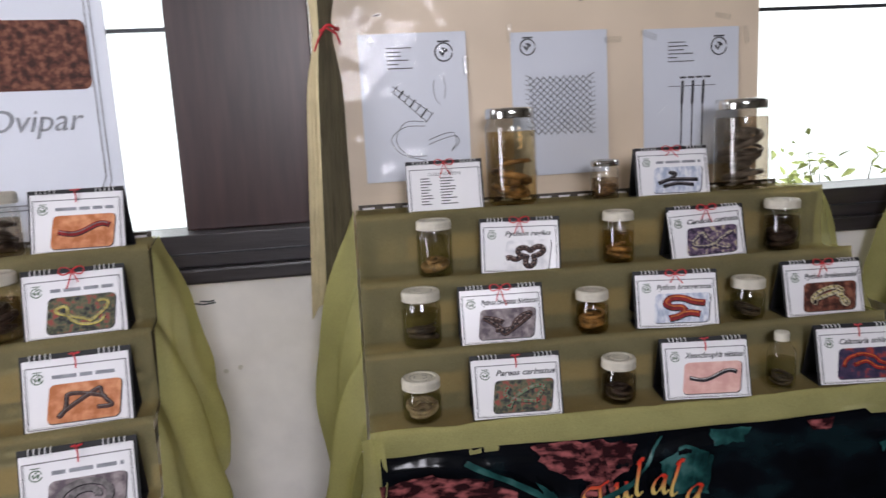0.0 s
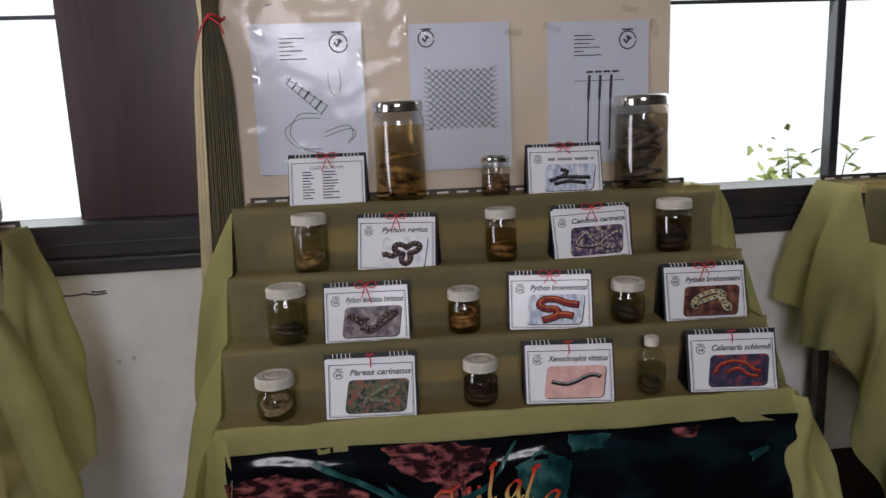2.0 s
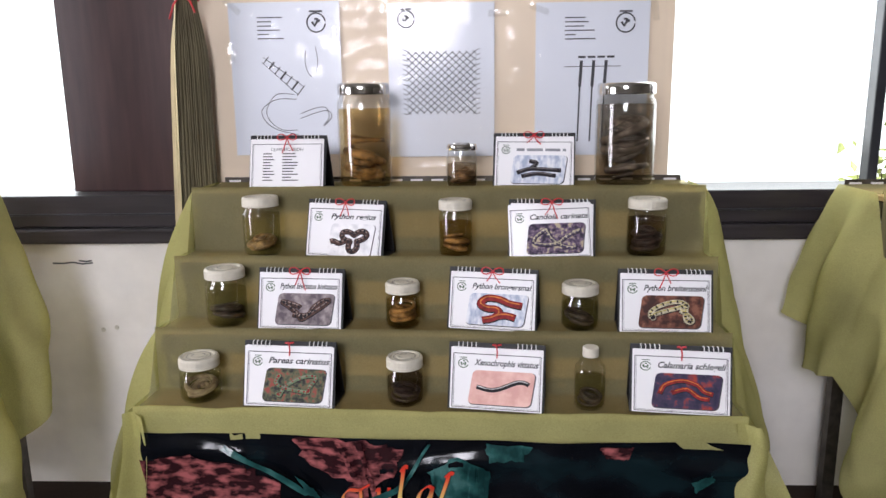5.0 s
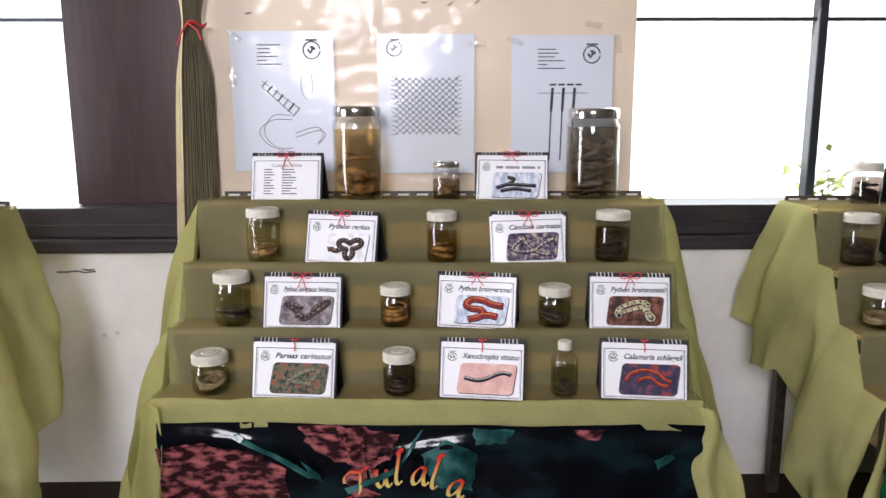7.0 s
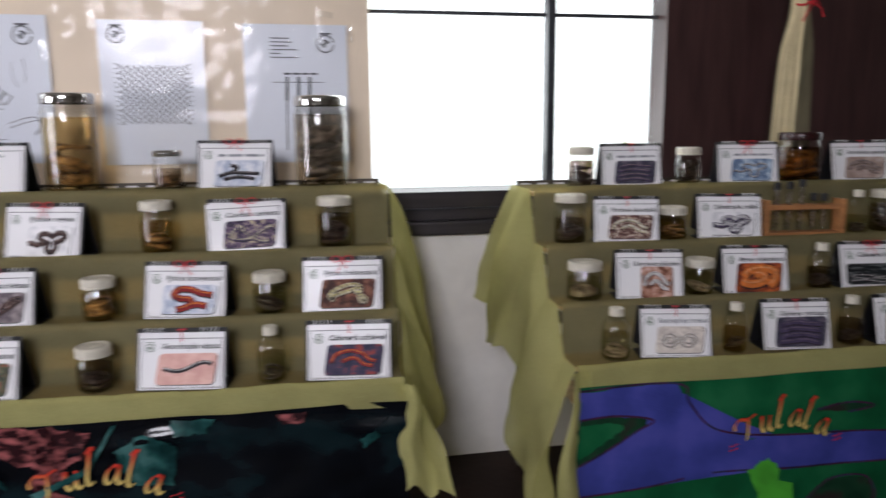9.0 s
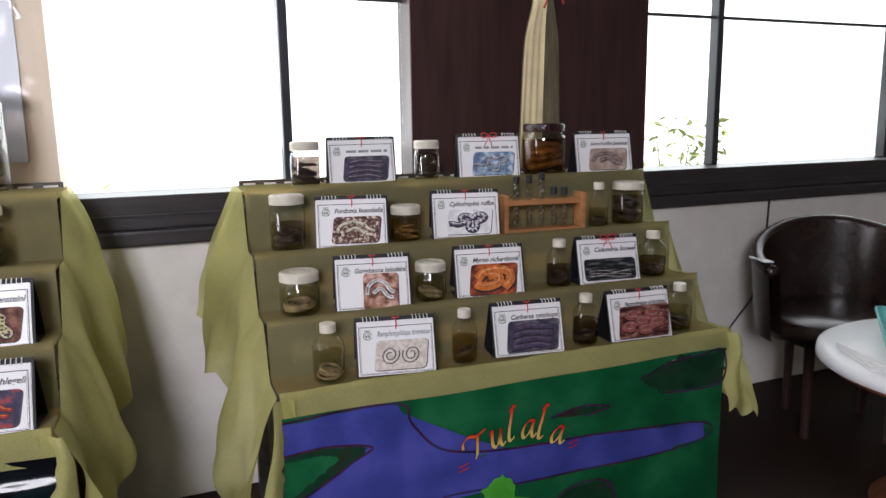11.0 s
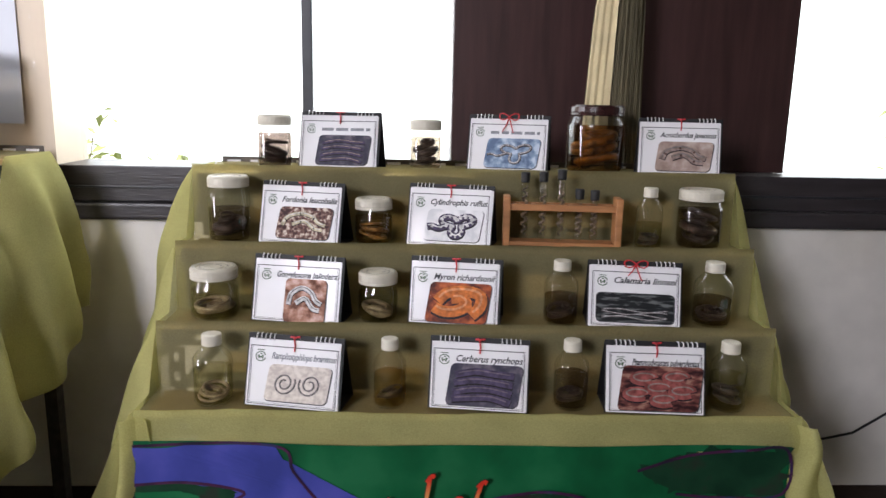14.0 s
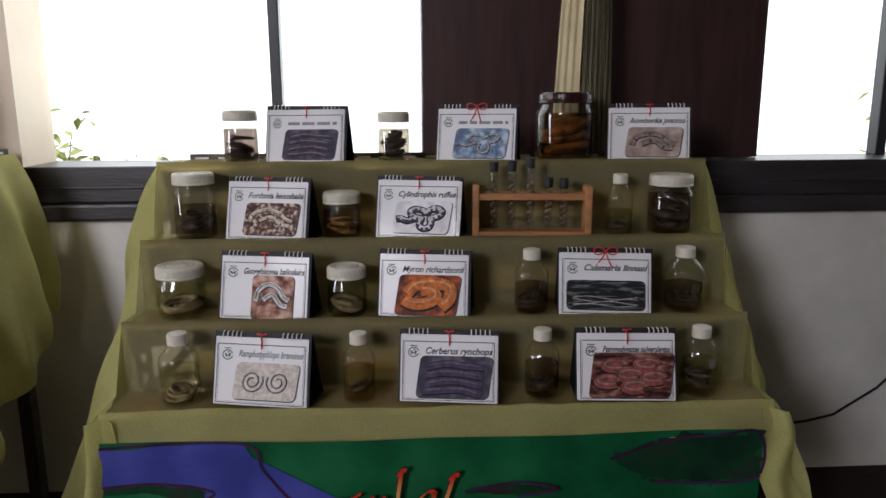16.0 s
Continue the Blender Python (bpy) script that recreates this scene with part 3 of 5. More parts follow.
WA, WB = 1.375, 1.305
for m_, w_, t_, l_, r_, s_ in (
        (STAND_A, WA, TA, (0.13, [0.42, 0.30, 0.16, 0.06, 0.05]), (0.125, [0.60, 0.52, 0.40, 0.30, 0.26]), 3),
        (STAND_B, WB, TB, (0.15, [0.62, 0.50, 0.53, 0.30, 0.10, 0.05]), (0.10, [0.66, 0.58, 0.50, 0.40, 0.30]), 11),
        (STAND_0, 1.35, TA, (0.10, [0.4, 0.3, 0.2, 0.1]), (0.11, [0.55, 0.40, 0.22, 0.08, 0.03]), 23)):
    stand(m_, w_, LIPS, t_, "dark slotted-steel rack with plywood steps under cloth")
    cloth(m_, w_, LIPS, t_, l_, r_, s_, "olive-green sheer cloth draped over a stepped rack")

# ---- printed banners on the stand fronts ----


def banner_mats():
    """Inks of the two banners: a dark one with bark-red patches and teal streaks, and a blue, green and dark map."""
    dark = print_mat("dark_banner_print", (0.002, 0.0025, 0.0035), (0.003, 0.004, 0.006), (0.005, 0.013, 0.016), 5, 0.14, (1, 1, 1.6))
    nt = dark.node_tree
    p = nt.nodes["Principled BSDF"]
    tc = nt.nodes.new("ShaderNodeTexCoord")
    mp = nt.nodes.new("ShaderNodeMapping")
    mp.inputs["Scale"].default_value = (9, 9, 34)
    nt.links.new(tc.outputs["Object"], mp.inputs[0])
    n = nt.nodes.new("ShaderNodeTexNoise")
    n.inputs["Scale"].default_value, n.inputs["Detail"].default_value = 1.6, 8
    nt.links.new(mp.outputs[0], n.inputs["Vector"])
    r = nt.nodes.new("ShaderNodeValToRGB")
    r.color_ramp.elements[0].position, r.color_ramp.elements[1].position = 0.40, 0.66
    r.color_ramp.elements[0].color, r.color_ramp.elements[1].color = (0.035, 0.008, 0.010, 1), (0.46, 0.16, 0.15, 1)
    nt.links.new(n.outputs["Fac"], r.inputs[0])
    bp = nt.nodes.new("ShaderNodeBump")
    bn_ = nt.nodes.new("ShaderNodeTexNoise")
    bn_.inputs["Scale"].default_value = 9
    bp.inputs["Strength"].default_value, bp.inputs["Distance"].default_value = 0.5, 0.012
    nt.links.new(tc.outputs["Object"], bn_.inputs["Vector"])
    nt.links.new(bn_.outputs["Fac"], bp.inputs["Height"])
    nt.links.new(bp.outputs[0], p.inputs["Normal"])
    bark = bpy.data.materials.new("bark_print")
    bark.use_nodes = True
    b = bark.node_tree
    q = b.nodes["Principled BSDF"]
    q.inputs["Roughness"].default_value = 0.25
    tc2, mp2, n2, r2 = (b.nodes.new(k) for k in ("ShaderNodeTexCoord", "ShaderNodeMapping", "ShaderNodeTexNoise", "ShaderNodeValToRGB"))
    mp2.inputs["Scale"].default_value = (15, 15, 32)
    n2.inputs["Scale"].default_value, n2.inputs["Detail"].default_value = 1.6, 8
    r2.color_ramp.elements[0].position, r2.color_ramp.elements[1].position = 0.46, 0.64
    r2.color_ramp.elements[0].color, r2.color_ramp.elements[1].color = (0.022, 0.005, 0.007, 1), (0.36, 0.105, 0.105, 1)
    b.links.new(tc2.outputs["Object"], mp2.inputs[0])
    b.links.new(mp2.outputs[0], n2.inputs["Vector"])
    b.links.new(n2.outputs["Fac"], r2.inputs[0])
    b.links.new(r2.outputs[0], q.inputs["Base Color"])
    nt.nodes.remove(r)
    nt.nodes.remove(n)
    nt.nodes.remove(mp)
    return dark, bark


BAN_DARK, BAN_BARK = banner_mats()
BAN_TEAL = print_mat("teal_print", (0.006, 0.03, 0.03), (0.018, 0.08, 0.075), (0.06, 0.16, 0.15), 16, 0.2)
BAN_GREEN = print_mat("green_print", (0.005, 0.07, 0.025), (0.007, 0.10, 0.036), (0.014, 0.125, 0.048), 6, 0.35)
BAN_BLUE = print_mat("blue_print", (0.035, 0.045, 0.22), (0.05, 0.06, 0.29), (0.07, 0.075, 0.34), 7, 0.35)
BAN_SHADE = print_mat("dark_green_print", (0.006, 0.03, 0.015), (0.010, 0.045, 0.022), (0.03, 0.02, 0.02), 9, 0.35)
BAN_EDGE = print_mat("wine_edge_print", (0.02, 0.012, 0.03), (0.06, 0.016, 0.05), (0.03, 0.03, 0.08), 14, 0.35)
LIME_INK = mat("lime_print", (0.08, 0.42, 0.04), 0.35, 0, 0.15, 20)


def wavy(x, z, seed):
    """Depth of the hanging vinyl: broad waves and, on the first banner, a crumpled ridge under the cloth."""
    d = 0.006 * math.sin(x * 5 + seed) + 0.004 * math.sin(x * 13 + z * 7 + seed)
    if seed == 1:
        ridge = z - 0.468 - 0.014 * math.sin(x * 7 + 1) - 0.006 * math.sin(x * 19)
        d -= 0.013 * math.exp(-(ridge / 0.020) ** 2) * (0.6 + 0.4 * math.sin(x * 11))
        d -= 0.005 * noise.noise(Vector((x * 9, z * 14, 3)))
    return d


def patch(pts, grow, seed, lift, hang):
    """A printed area inside a closed outline, with ragged edges, on the banner's waves (x, z in banner metres)."""
    bm = bmesh.new()
    rnd = random.Random(seed)
    fine = []
    for i, p in enumerate(pts):
        q = pts[(i + 1) % len(pts)]
        for k in range(8):
            t = k / 8
            fine.append((p[0] + (q[0] - p[0]) * t + rnd.gauss(0, grow), p[1] + (q[1] - p[1]) * t + rnd.gauss(0, grow * 0.6)))
    vs = [bm.verts.new((x, 0, z)) for x, z in fine]
    f = bm.faces.new(vs)
    bmesh.ops.triangulate(bm, faces=[f])
    for _ in range(2):
        bmesh.ops.subdivide_edges(bm, edges=[e for e in bm.edges if e.calc_length() > 0.06], cuts=1, use_grid_fill=False)
        bmesh.ops.triangulate(bm, faces=[f for f in bm.faces if len(f.verts) > 3])
    for v in bm.verts:
        v.co.y = wavy(v.co.x, v.co.z, hang) - lift
    return bm


def smooth_line(pts, n=6):
    """Points of a smooth curve through the given ones."""
    pts = [Vector(p) for p in pts]
    out = []
    for i in range(len(pts) - 1):
        p0, p1, p2, p3 = pts[max(i - 1, 0)], pts[i], pts[i + 1], pts[min(i + 2, len(pts) - 1)]
        for k in range(n):
            t = k / n
            out.append(0.5 * (2 * p1 + (p2 - p0) * t + (2 * p0 - 5 * p1 + 4 * p2 - p3) * t * t + (3 * p1 - p0 - 3 * p2 + p3) * t ** 3))
    return out + [pts[-1]]


SCRIPT = {
    "T": [[(-0.30, 0.40), (-0.26, 0.58), (-0.08, 0.70), (0.16, 0.66), (0.46, 0.76)], [(0.20, 0.68), (0.15, 0.42), (0.08, 0.12), (0.0, 0.0)]],
    "u": [[(0.02, 0.42), (0.09, 0.50), (0.07, 0.28), (0.07, 0.08), (0.15, 0.0), (0.26, 0.12), (0.36, 0.48)], [(0.36, 0.50), (0.32, 0.22), (0.33, 0.04), (0.40, 0.0), (0.47, 0.08)]],
    "l": [[(0.14, 0.86), (0.24, 1.0), (0.34, 0.98)], [(0.24, 1.0), (0.17, 0.62), (0.10, 0.25), (0.10, 0.05), (0.17, 0.0), (0.26, 0.09)]],
    "a": [[(0.40, 0.46), (0.28, 0.50), (0.12, 0.36), (0.05, 0.16), (0.09, 0.01), (0.20, 0.05), (0.32, 0.24), (0.40, 0.48)], [(0.41, 0.50), (0.35, 0.20), (0.36, 0.03), (0.43, 0.0), (0.50, 0.09)]],
}


def script_letter(ch, size, nib, z):
    """A pen-drawn italic letter: a broad nib at 40 degrees drawn along its strokes."""
    bm = bmesh.new()
    for line in SCRIPT[ch]:
        pts = smooth_line([(x * size, y * size) for x, y in line])
        prev = None
        for i, p in enumerate(pts):
            d = (pts[min(i + 1, len(pts) - 1)] - pts[max(i - 1, 0)]).normalized()
            k = Vector((-d.y, d.x))
            wide = nib * (0.22 + 0.78 * abs(k.dot(Vector((0.77, 0.64))))) / 2
            ab = (bm.verts.new((*(p + k * wide), z)), bm.verts.new((*(p - k * wide), z)))
            if prev:
                bm.faces.new((prev[0], prev[1], ab[1], ab[0]))
            prev = ab
    return bm


def letter_ink():
    """Lettering printed in a blend from yellow at the foot to red at the head."""
    m = mat("yellow_red_lettering", (0.6, 0.4, 0.1), 0.35)
    nt = m.node_tree
    tc, sep, r = (nt.nodes.new(k) for k in ("ShaderNodeTexCoord", "ShaderNodeSeparateXYZ", "ShaderNodeValToRGB"))
    nt.links.new(tc.outputs["Generated"], sep.inputs[0])
    nt.links.new(sep.outputs[2], r.inputs[0])
    r.color_ramp.elements[0].position, r.color_ramp.elements[1].position = 0.25, 0.85
    r.color_ramp.elements[0].color, r.color_ramp.elements[1].color = (0.62, 0.46, 0.14, 1), (0.62, 0.04, 0.02, 1)
    nt.links.new(r.outputs[0], nt.nodes["Principled BSDF"].inputs["Base Color"])
    return m


LETTER = letter_ink()


def banner(m, w, z0, z1, base, areas, word_x, word_z, word_w, label, hang=1):
    e = thing("banner", m, label, "banner", "printed banners")
    bm = bmesh.new()
    sheet(bm, lambda u, v: (w * u, wavy(w * u, z0 + (z1 - z0) * v, hang), z0 + (z1 - z0) * v), 110, 60)
    part("vinyl", bm, base, e, smooth=True)
    for i, (name, pts, grow, material) in enumerate(areas):
        part(name, patch(pts, grow, i + 5, 0.002 + 0.0012 * i, hang), material, e)
        if material in (BAN_BLUE, BAN_SHADE):
            bm = stroke(bmesh.new(), smooth_line(pts), 0.006)
            for v in bm.verts:
                v.co = (v.co.x, wavy(v.co.x, v.co.y, hang) - 0.0027 - 0.0012 * i, v.co.y)
            part("printed_edge", bm, BAN_EDGE, e, "soft wine-dark printed edge")
    n = len("Tulala")
    for i, ch in enumerate("Tulala"):
        t = (i + 0.5) / n
        big = 0.090
        at = pose(word_x + word_w * (t - 0.5) - 0.022, wavy(word_x + word_w * (t - 0.5), word_z, hang) - 0.016, word_z + 0.045 * (1 - (2 * t - 1) ** 2) - 0.02, 90, -14 * (1 - 2 * t), 0)
        letter = part("letter", moved(script_letter(ch, big, 0.0105, 0.0012), at), LETTER, e, "yellow and red script letter")
        part("outline", moved(script_letter(ch, big, 0.0145, 0.0), at), BLACK, letter, "thin dark edge")
    for x, z in ((word_x - word_w * 0.62, word_z - 0.035), (word_x + word_w * 0.62, word_z - 0.035)):
        bm = bmesh.new()
        for k in (0, 1):
            stroke(bm, [(-0.014, 0.012 * k), (0.0, 0.003 + 0.012 * k), (0.014, 0.008 + 0.012 * k)], 0.003)
        part("flourish", moved(bm, pose(x, wavy(x, z, hang) - 0.016, z, 90)), RIBBON, e, "small red printed flourish")
    return e


banner(STAND_A @ Matrix.Translation((0.02, -0.022, 0)), 1.36, 0.04, 0.522, BAN_DARK, [
    ("printed_area", [(0.0, 0.46), (0.10, 0.47), (0.24, 0.44), (0.31, 0.40), (0.33, 0.30), (0.26, 0.25), (0.16, 0.22), (0.0, 0.20)], 0.006, BAN_BARK),
    ("printed_area", [(0.35, 0.52), (0.52, 0.517), (0.60, 0.50), (0.585, 0.44), (0.53, 0.40), (0.45, 0.43), (0.39, 0.46)], 0.006, BAN_BARK),
    ("printed_area", [(0.66, 0.45), (0.73, 0.49), (0.80, 0.45), (0.79, 0.35), (0.70, 0.36)], 0.003, BAN_TEAL),
    ("printed_area", [(0.79, 0.512), (0.89, 0.513), (0.87, 0.48), (0.80, 0.475)], 0.003, BAN_TEAL),
    ("printed_area", [(1.04, 0.513), (1.11, 0.514), (1.10, 0.485), (1.05, 0.490)], 0.002, BAN_BARK),
    ("printed_area", [(1.24, 0.43), (1.28, 0.455), (1.285, 0.43), (1.25, 0.405)], 0.002, BAN_TEAL),
    ("printed_area", [(0.47, 0.38), (0.50, 0.44), (0.51, 0.43), (0.52, 0.36), (0.56, 0.34), (0.49, 0.33)], 0.004, BAN_BARK),
    ("printed_area", [(0.50, 0.515), (0.512, 0.515), (0.56, 0.36), (0.545, 0.36)], 0.001, BAN_BARK),
    ("printed_area", [(0.455, 0.515), (0.465, 0.515), (0.53, 0.37), (0.515, 0.37)], 0.001, BAN_BARK),
    ("printed_area", [(0.66, 0.515), (0.668, 0.515), (0.60, 0.40), (0.592, 0.40)], 0.001, BAN_TEAL),
    ("printed_area", [(0.20, 0.50), (0.36, 0.41), (0.39, 0.385), (0.38, 0.38), (0.19, 0.49)], 0.001, BAN_TEAL),
    ("printed_area", [(0.36, 0.43), (0.40, 0.40), (0.42, 0.37), (0.385, 0.385)], 0.002, BAN_TEAL),
    ("printed_area", [(0.47, 0.36), (0.60, 0.42), (0.61, 0.41), (0.48, 0.345)], 0.001, BAN_TEAL),
], 0.635, 0.352, 0.26, "glossy dark vinyl banner with bark-red and teal print")
banner(STAND_B @ Matrix.Translation((0.0, -0.022, 0)), 1.285, 0.03, 0.52, BAN_GREEN, [
    ("printed_area", [(0.0, 0.51), (0.27, 0.516), (0.31, 0.46), (0.37, 0.39), (0.46, 0.36), (0.66, 0.34), (0.90, 0.33), (1.22, 0.30), (1.22, 0.25), (0.98, 0.235), (0.72, 0.24), (0.42, 0.25), (0.22, 0.225), (0.0, 0.21)], 0.004, BAN_BLUE),
    ("printed_area", [(0.0, 0.43), (0.10, 0.435), (0.21, 0.415), (0.16, 0.385), (0.08, 0.34), (0.0, 0.30)], 0.004, BAN_SHADE),
    ("printed_area", [(0.0, 0.415), (0.10, 0.417), (0.13, 0.40), (0.07, 0.36), (0.0, 0.32)], 0.003, BAN_GREEN),
    ("printed_area", [(0.98, 0.47), (1.08, 0.50), (1.20, 0.512), (1.275, 0.515), (1.275, 0.42), (1.15, 0.41), (1.06, 0.42)], 0.010, BAN_SHADE),
    ("printed_area", [(0.70, 0.41), (0.80, 0.425), (0.88, 0.41), (0.80, 0.395)], 0.006, BAN_SHADE),
    ("printed_area", [(0.49, 0.25), (0.55, 0.285), (0.59, 0.24), (0.57, 0.18), (0.63, 0.20), (0.64, 0.10), (0.52, 0.06), (0.54, 0.16)], 0.003, LIME_INK),
    ("printed_area", [(0.68, 0.15), (0.76, 0.20), (0.88, 0.19), (0.90, 0.10), (0.74, 0.07)], 0.005, BAN_SHADE),
], 0.60, 0.352, 0.26, "vinyl banner printed in blue, green and dark patches", 2)

# ---- desk calendars ----
LEAN_A = 15


def coil_motif(kind, rnd, w, h):
    """Centre lines of the bodies drawn in a photograph of size w by h."""
    def curve(n, fn):
        return [fn(i / (n - 1)) for i in range(n)]
    if kind == "coil":
        lines = [curve(30, lambda t: ((0.16 + 0.30 * t) * math.cos(11 * t) * 0.9, (0.16 + 0.30 * t) * math.sin(11 * t) * 1.05))]
    elif kind == "wave":
        lines = [curve(14, lambda t: (-0.40 + 0.82 * t, 0.04 - 0.20 * math.sin(t * 5.4 + 0.3) * (0.3 + t * 0.7)))]
    elif kind == "spirals":
        lines = [curve(26, lambda t, c=c, s=s: (c + s * (0.04 + 0.14 * t) * math.cos(12 * t + 1), (0.08 + 0.24 * t) * math.sin(12 * t + 1))) for c, s in ((-0.22, 1), (0.19, -1))]
    elif kind == "tangle":
        p, q = rnd.uniform(0, 6), rnd.uniform(0, 6)
        lines = [curve(40, lambda t: (0.34 * math.sin(6.5 * t + p) + 0.07 * math.sin(21 * t), 0.26 * math.sin(11 * t + q) + 0.07 * math.cos(17 * t)))]
    elif kind == "knot":
        lines = [curve(34, lambda t: (0.06 + 0.20 * math.cos(6.6 * t + 0.6) * (1 + 0.55 * math.cos(20 * t)), 0.04 + 0.25 * math.sin(6.6 * t + 0.6) * (1 + 0.5 * math.cos(20 * t)))), [(-0.10, 0.0), (-0.26, -0.10), (-0.38, -0.04), (-0.47, -0.06)]]
    elif kind == "ess":
        lines = [[(0.42, 0.16), (0.20, 0.22), (0.02, 0.34), (-0.20, 0.36), (-0.30, 0.18), (-0.18, 0.04), (0.0, 0.02), (0.05, -0.14), (-0.06, -0.28), (-0.22, -0.34)], [(-0.02, -0.22), (0.16, -0.16), (0.34, -0.22)]]
    elif kind == "thick_ess":
        lines = [[(-0.34, 0.02), (-0.20, 0.24), (0.10, 0.30), (0.34, 0.20), (0.36, -0.08), (0.24, -0.30)], [(-0.38, -0.12), (-0.22, -0.22), (0.0, -0.20), (0.14, -0.04), (0.04, 0.12), (-0.12, 0.10)]]
    elif kind == "arch":
        lines = [[(-0.40, -0.10), (-0.34, 0.16), (-0.10, 0.30), (0.14, 0.20), (0.26, 0.02), (0.40, -0.06)], [(-0.22, -0.06), (0.0, 0.06), (0.20, -0.16), (0.36, -0.20)]]
    elif kind == "stack":
        lines = [[(-0.42, 0.22 - 0.20 * k + 0.06 * math.sin(3 * k)), (-0.15, 0.32 - 0.21 * k), (0.12, 0.28 - 0.19 * k), (0.40, 0.24 - 0.22 * k)] for k in range(4)]
    elif kind == "lumps":
        lines = [curve(12, lambda t, x=x, y=y: (x + 0.13 * math.cos(5.6 * t), y + 0.085 * math.sin(5.6 * t))) for x, y in ((-0.22, 0.22), (0.18, 0.24), (-0.02, 0.0), (0.28, -0.06), (-0.28, -0.14), (0.06, -0.26))]
    elif kind == "strands":
        lines = [curve(9, lambda t, k=k: (-0.42 + 0.84 * t, -0.10 - 0.085 * k + 0.05 * math.sin(7 * t + 2 * k))) for k in range(4)]
    elif kind == "boats":
        lines = [[(-0.40, -0.12), (-0.18, 0.02), (0.02, 0.02), (0.42, -0.02)], [(-0.30, -0.24), (0.0, -0.14), (0.34, -0.22)], [(-0.14, 0.04), (-0.06, 0.24), (-0.20, 0.30)]]
    return [[(w * x, h * y) for x, y in line] for line in lines]


def calendar(m, title, inks, motif, motif_ink, seed, pic=(0.012, 0.058, 0.122, 0.072), pen=0.012, faint=False, label="", bow=True, skew=0.12, listing=False, crooked=0.0, size=(1.0, 1.0), shine=None, bands=None):
    rnd = random.Random(seed)
    e = thing("desk_calendar", m, label, "desk calendar", "desk calendars on the steps")
    lean = Matrix.Rotation(radians(90 - LEAN_A), 4, "X") @ Matrix.Diagonal((size[0], size[1], 1, 1))
    w, h = 0.2, 0.158
    half, tall = w / 2 * size[0], (h + 0.004) * size[1]
    # easel: leaning front board, back leg and foot, black card
    bm = bmesh.new()
    moved(box(bm, -w / 2 - 0.004, w / 2 + 0.004, 0, h + 0.006, -0.003, 0, 0.0008), lean)
    ty, tz = tall * math.sin(radians(LEAN_A)), tall * math.cos(radians(LEAN_A))
    b2 = box(bmesh.new(), -half - 0.004, half + 0.004, -0.0015, 0.0015, 0, math.hypot(0.05, tz) - 0.002, 0.0006)
    moved(b2, Matrix.Translation((0, ty + 0.054, 0)) @ Matrix.Rotation(math.atan2(0.05, tz), 4, "X"))
    part("easel", bm, BLACK, e, "black card easel")
    part("back_leg", b2, BLACK, e)
    part("foot", box(bmesh.new(), -half - 0.003, half + 0.003, 0.006, ty + 0.052, 0.0005, 0.003), BLACK, e)
    # leaves of paper
    for i in range(2):
        off = rnd.uniform(-0.003, 0.003) if i == 0 else 0
        turn = Matrix.Rotation(radians((crooked if i else 0) + rnd.uniform(-0.6, 0.6)), 4, "Z")
        bm = bmesh.new()
        rounded(bm, off, (h - 0.006) / 2 + 0.001, w - 0.002, h - 0.008, 0.002, 0.0006 + 0.0022 * i, 0.0024 + 0.0022 * i, n=2)
        part("leaf", moved(bm, lean @ turn), PAPER, e)
    top = 0.0050
    face = lean @ turn @ Matrix.Translation((0, 0, top))
    # printed frame line
    bm = bmesh.new()
    for g, pw in ((0.006, 0.0016), (0.009, 0.0006)):
        a, b, c, d = -w / 2 + g, w / 2 - g, g, h - 0.020 - g * 0.3
        stroke(bm, [(a, c), (a, d)], pw)
        stroke(bm, [(b, c), (b, d)], pw)
        stroke(bm, [(a, d), (b, d)], pw)
        stroke(bm, [(a, c), (b, c)], pw)
    part("frame_line", moved(bm, face), INK, e)
    if listing:
        bm = text_mesh("CLASSIFICATION", 0.013, 0, 0.088)
        part("title", moved(bm, face @ Matrix.Translation((0.0, h - 0.042, 0))), INK, e)
        bm = bmesh.new()
        for r_ in range(10):
            y = h - 0.052 - r_ * 0.0088
            for x, l in ((-0.065, rnd.uniform(0.02, 0.033)), (-0.012, rnd.uniform(0.024, 0.045))):
                box(bm, x, x + l, y, y + 0.0032, 0, 0.0003)
        part("text_block", moved(bm, face), INK, e, "two columns of small print")
    else:
        ink = INK_PALE if faint else INK
        bm = bmesh.new()
        ring(bm, -0.072, h - 0.046, 0.0105, 0.0022, gap=0.25)
        stroke(bm, [(-0.077, h - 0.043), (-0.075, h - 0.050), (-0.071, h - 0.046), (-0.069, h - 0.051), (-0.067, h - 0.043)], 0.0042)
        stroke(bm, [(-0.073, h - 0.040), (-0.069, h - 0.040)], 0.003)
        stroke(bm, [(-0.080, h - 0.0315), (-0.064, h - 0.0315)], 0.002)
        part("emblem", moved(bm, face), GREENINK, e, "small round emblem")
        if title:
            bm = text_mesh(title, 0.0205, 0.32, min(0.138, 0.0092 * len(title)), bold=0.0005)
            part("title", moved(bm, face @ Matrix.Translation((0.020, h - 0.049, 0))), ink, e)
        else:
            bm = bmesh.new()
            x = -0.045
            while x < 0.075:
                l = rnd.uniform(0.018, 0.045)
                box(bm, x, min(0.08, x + l), h - 0.049, h - 0.041, 0, 0.0003)
                x += l + 0.006
            part("title", moved(bm, face), INK_PALE, e)
        cx, cy, pw, ph = pic[0], pic[1] - 0.002, pic[2] * 1.10, pic[3] * 1.14
        bm = bmesh.new()
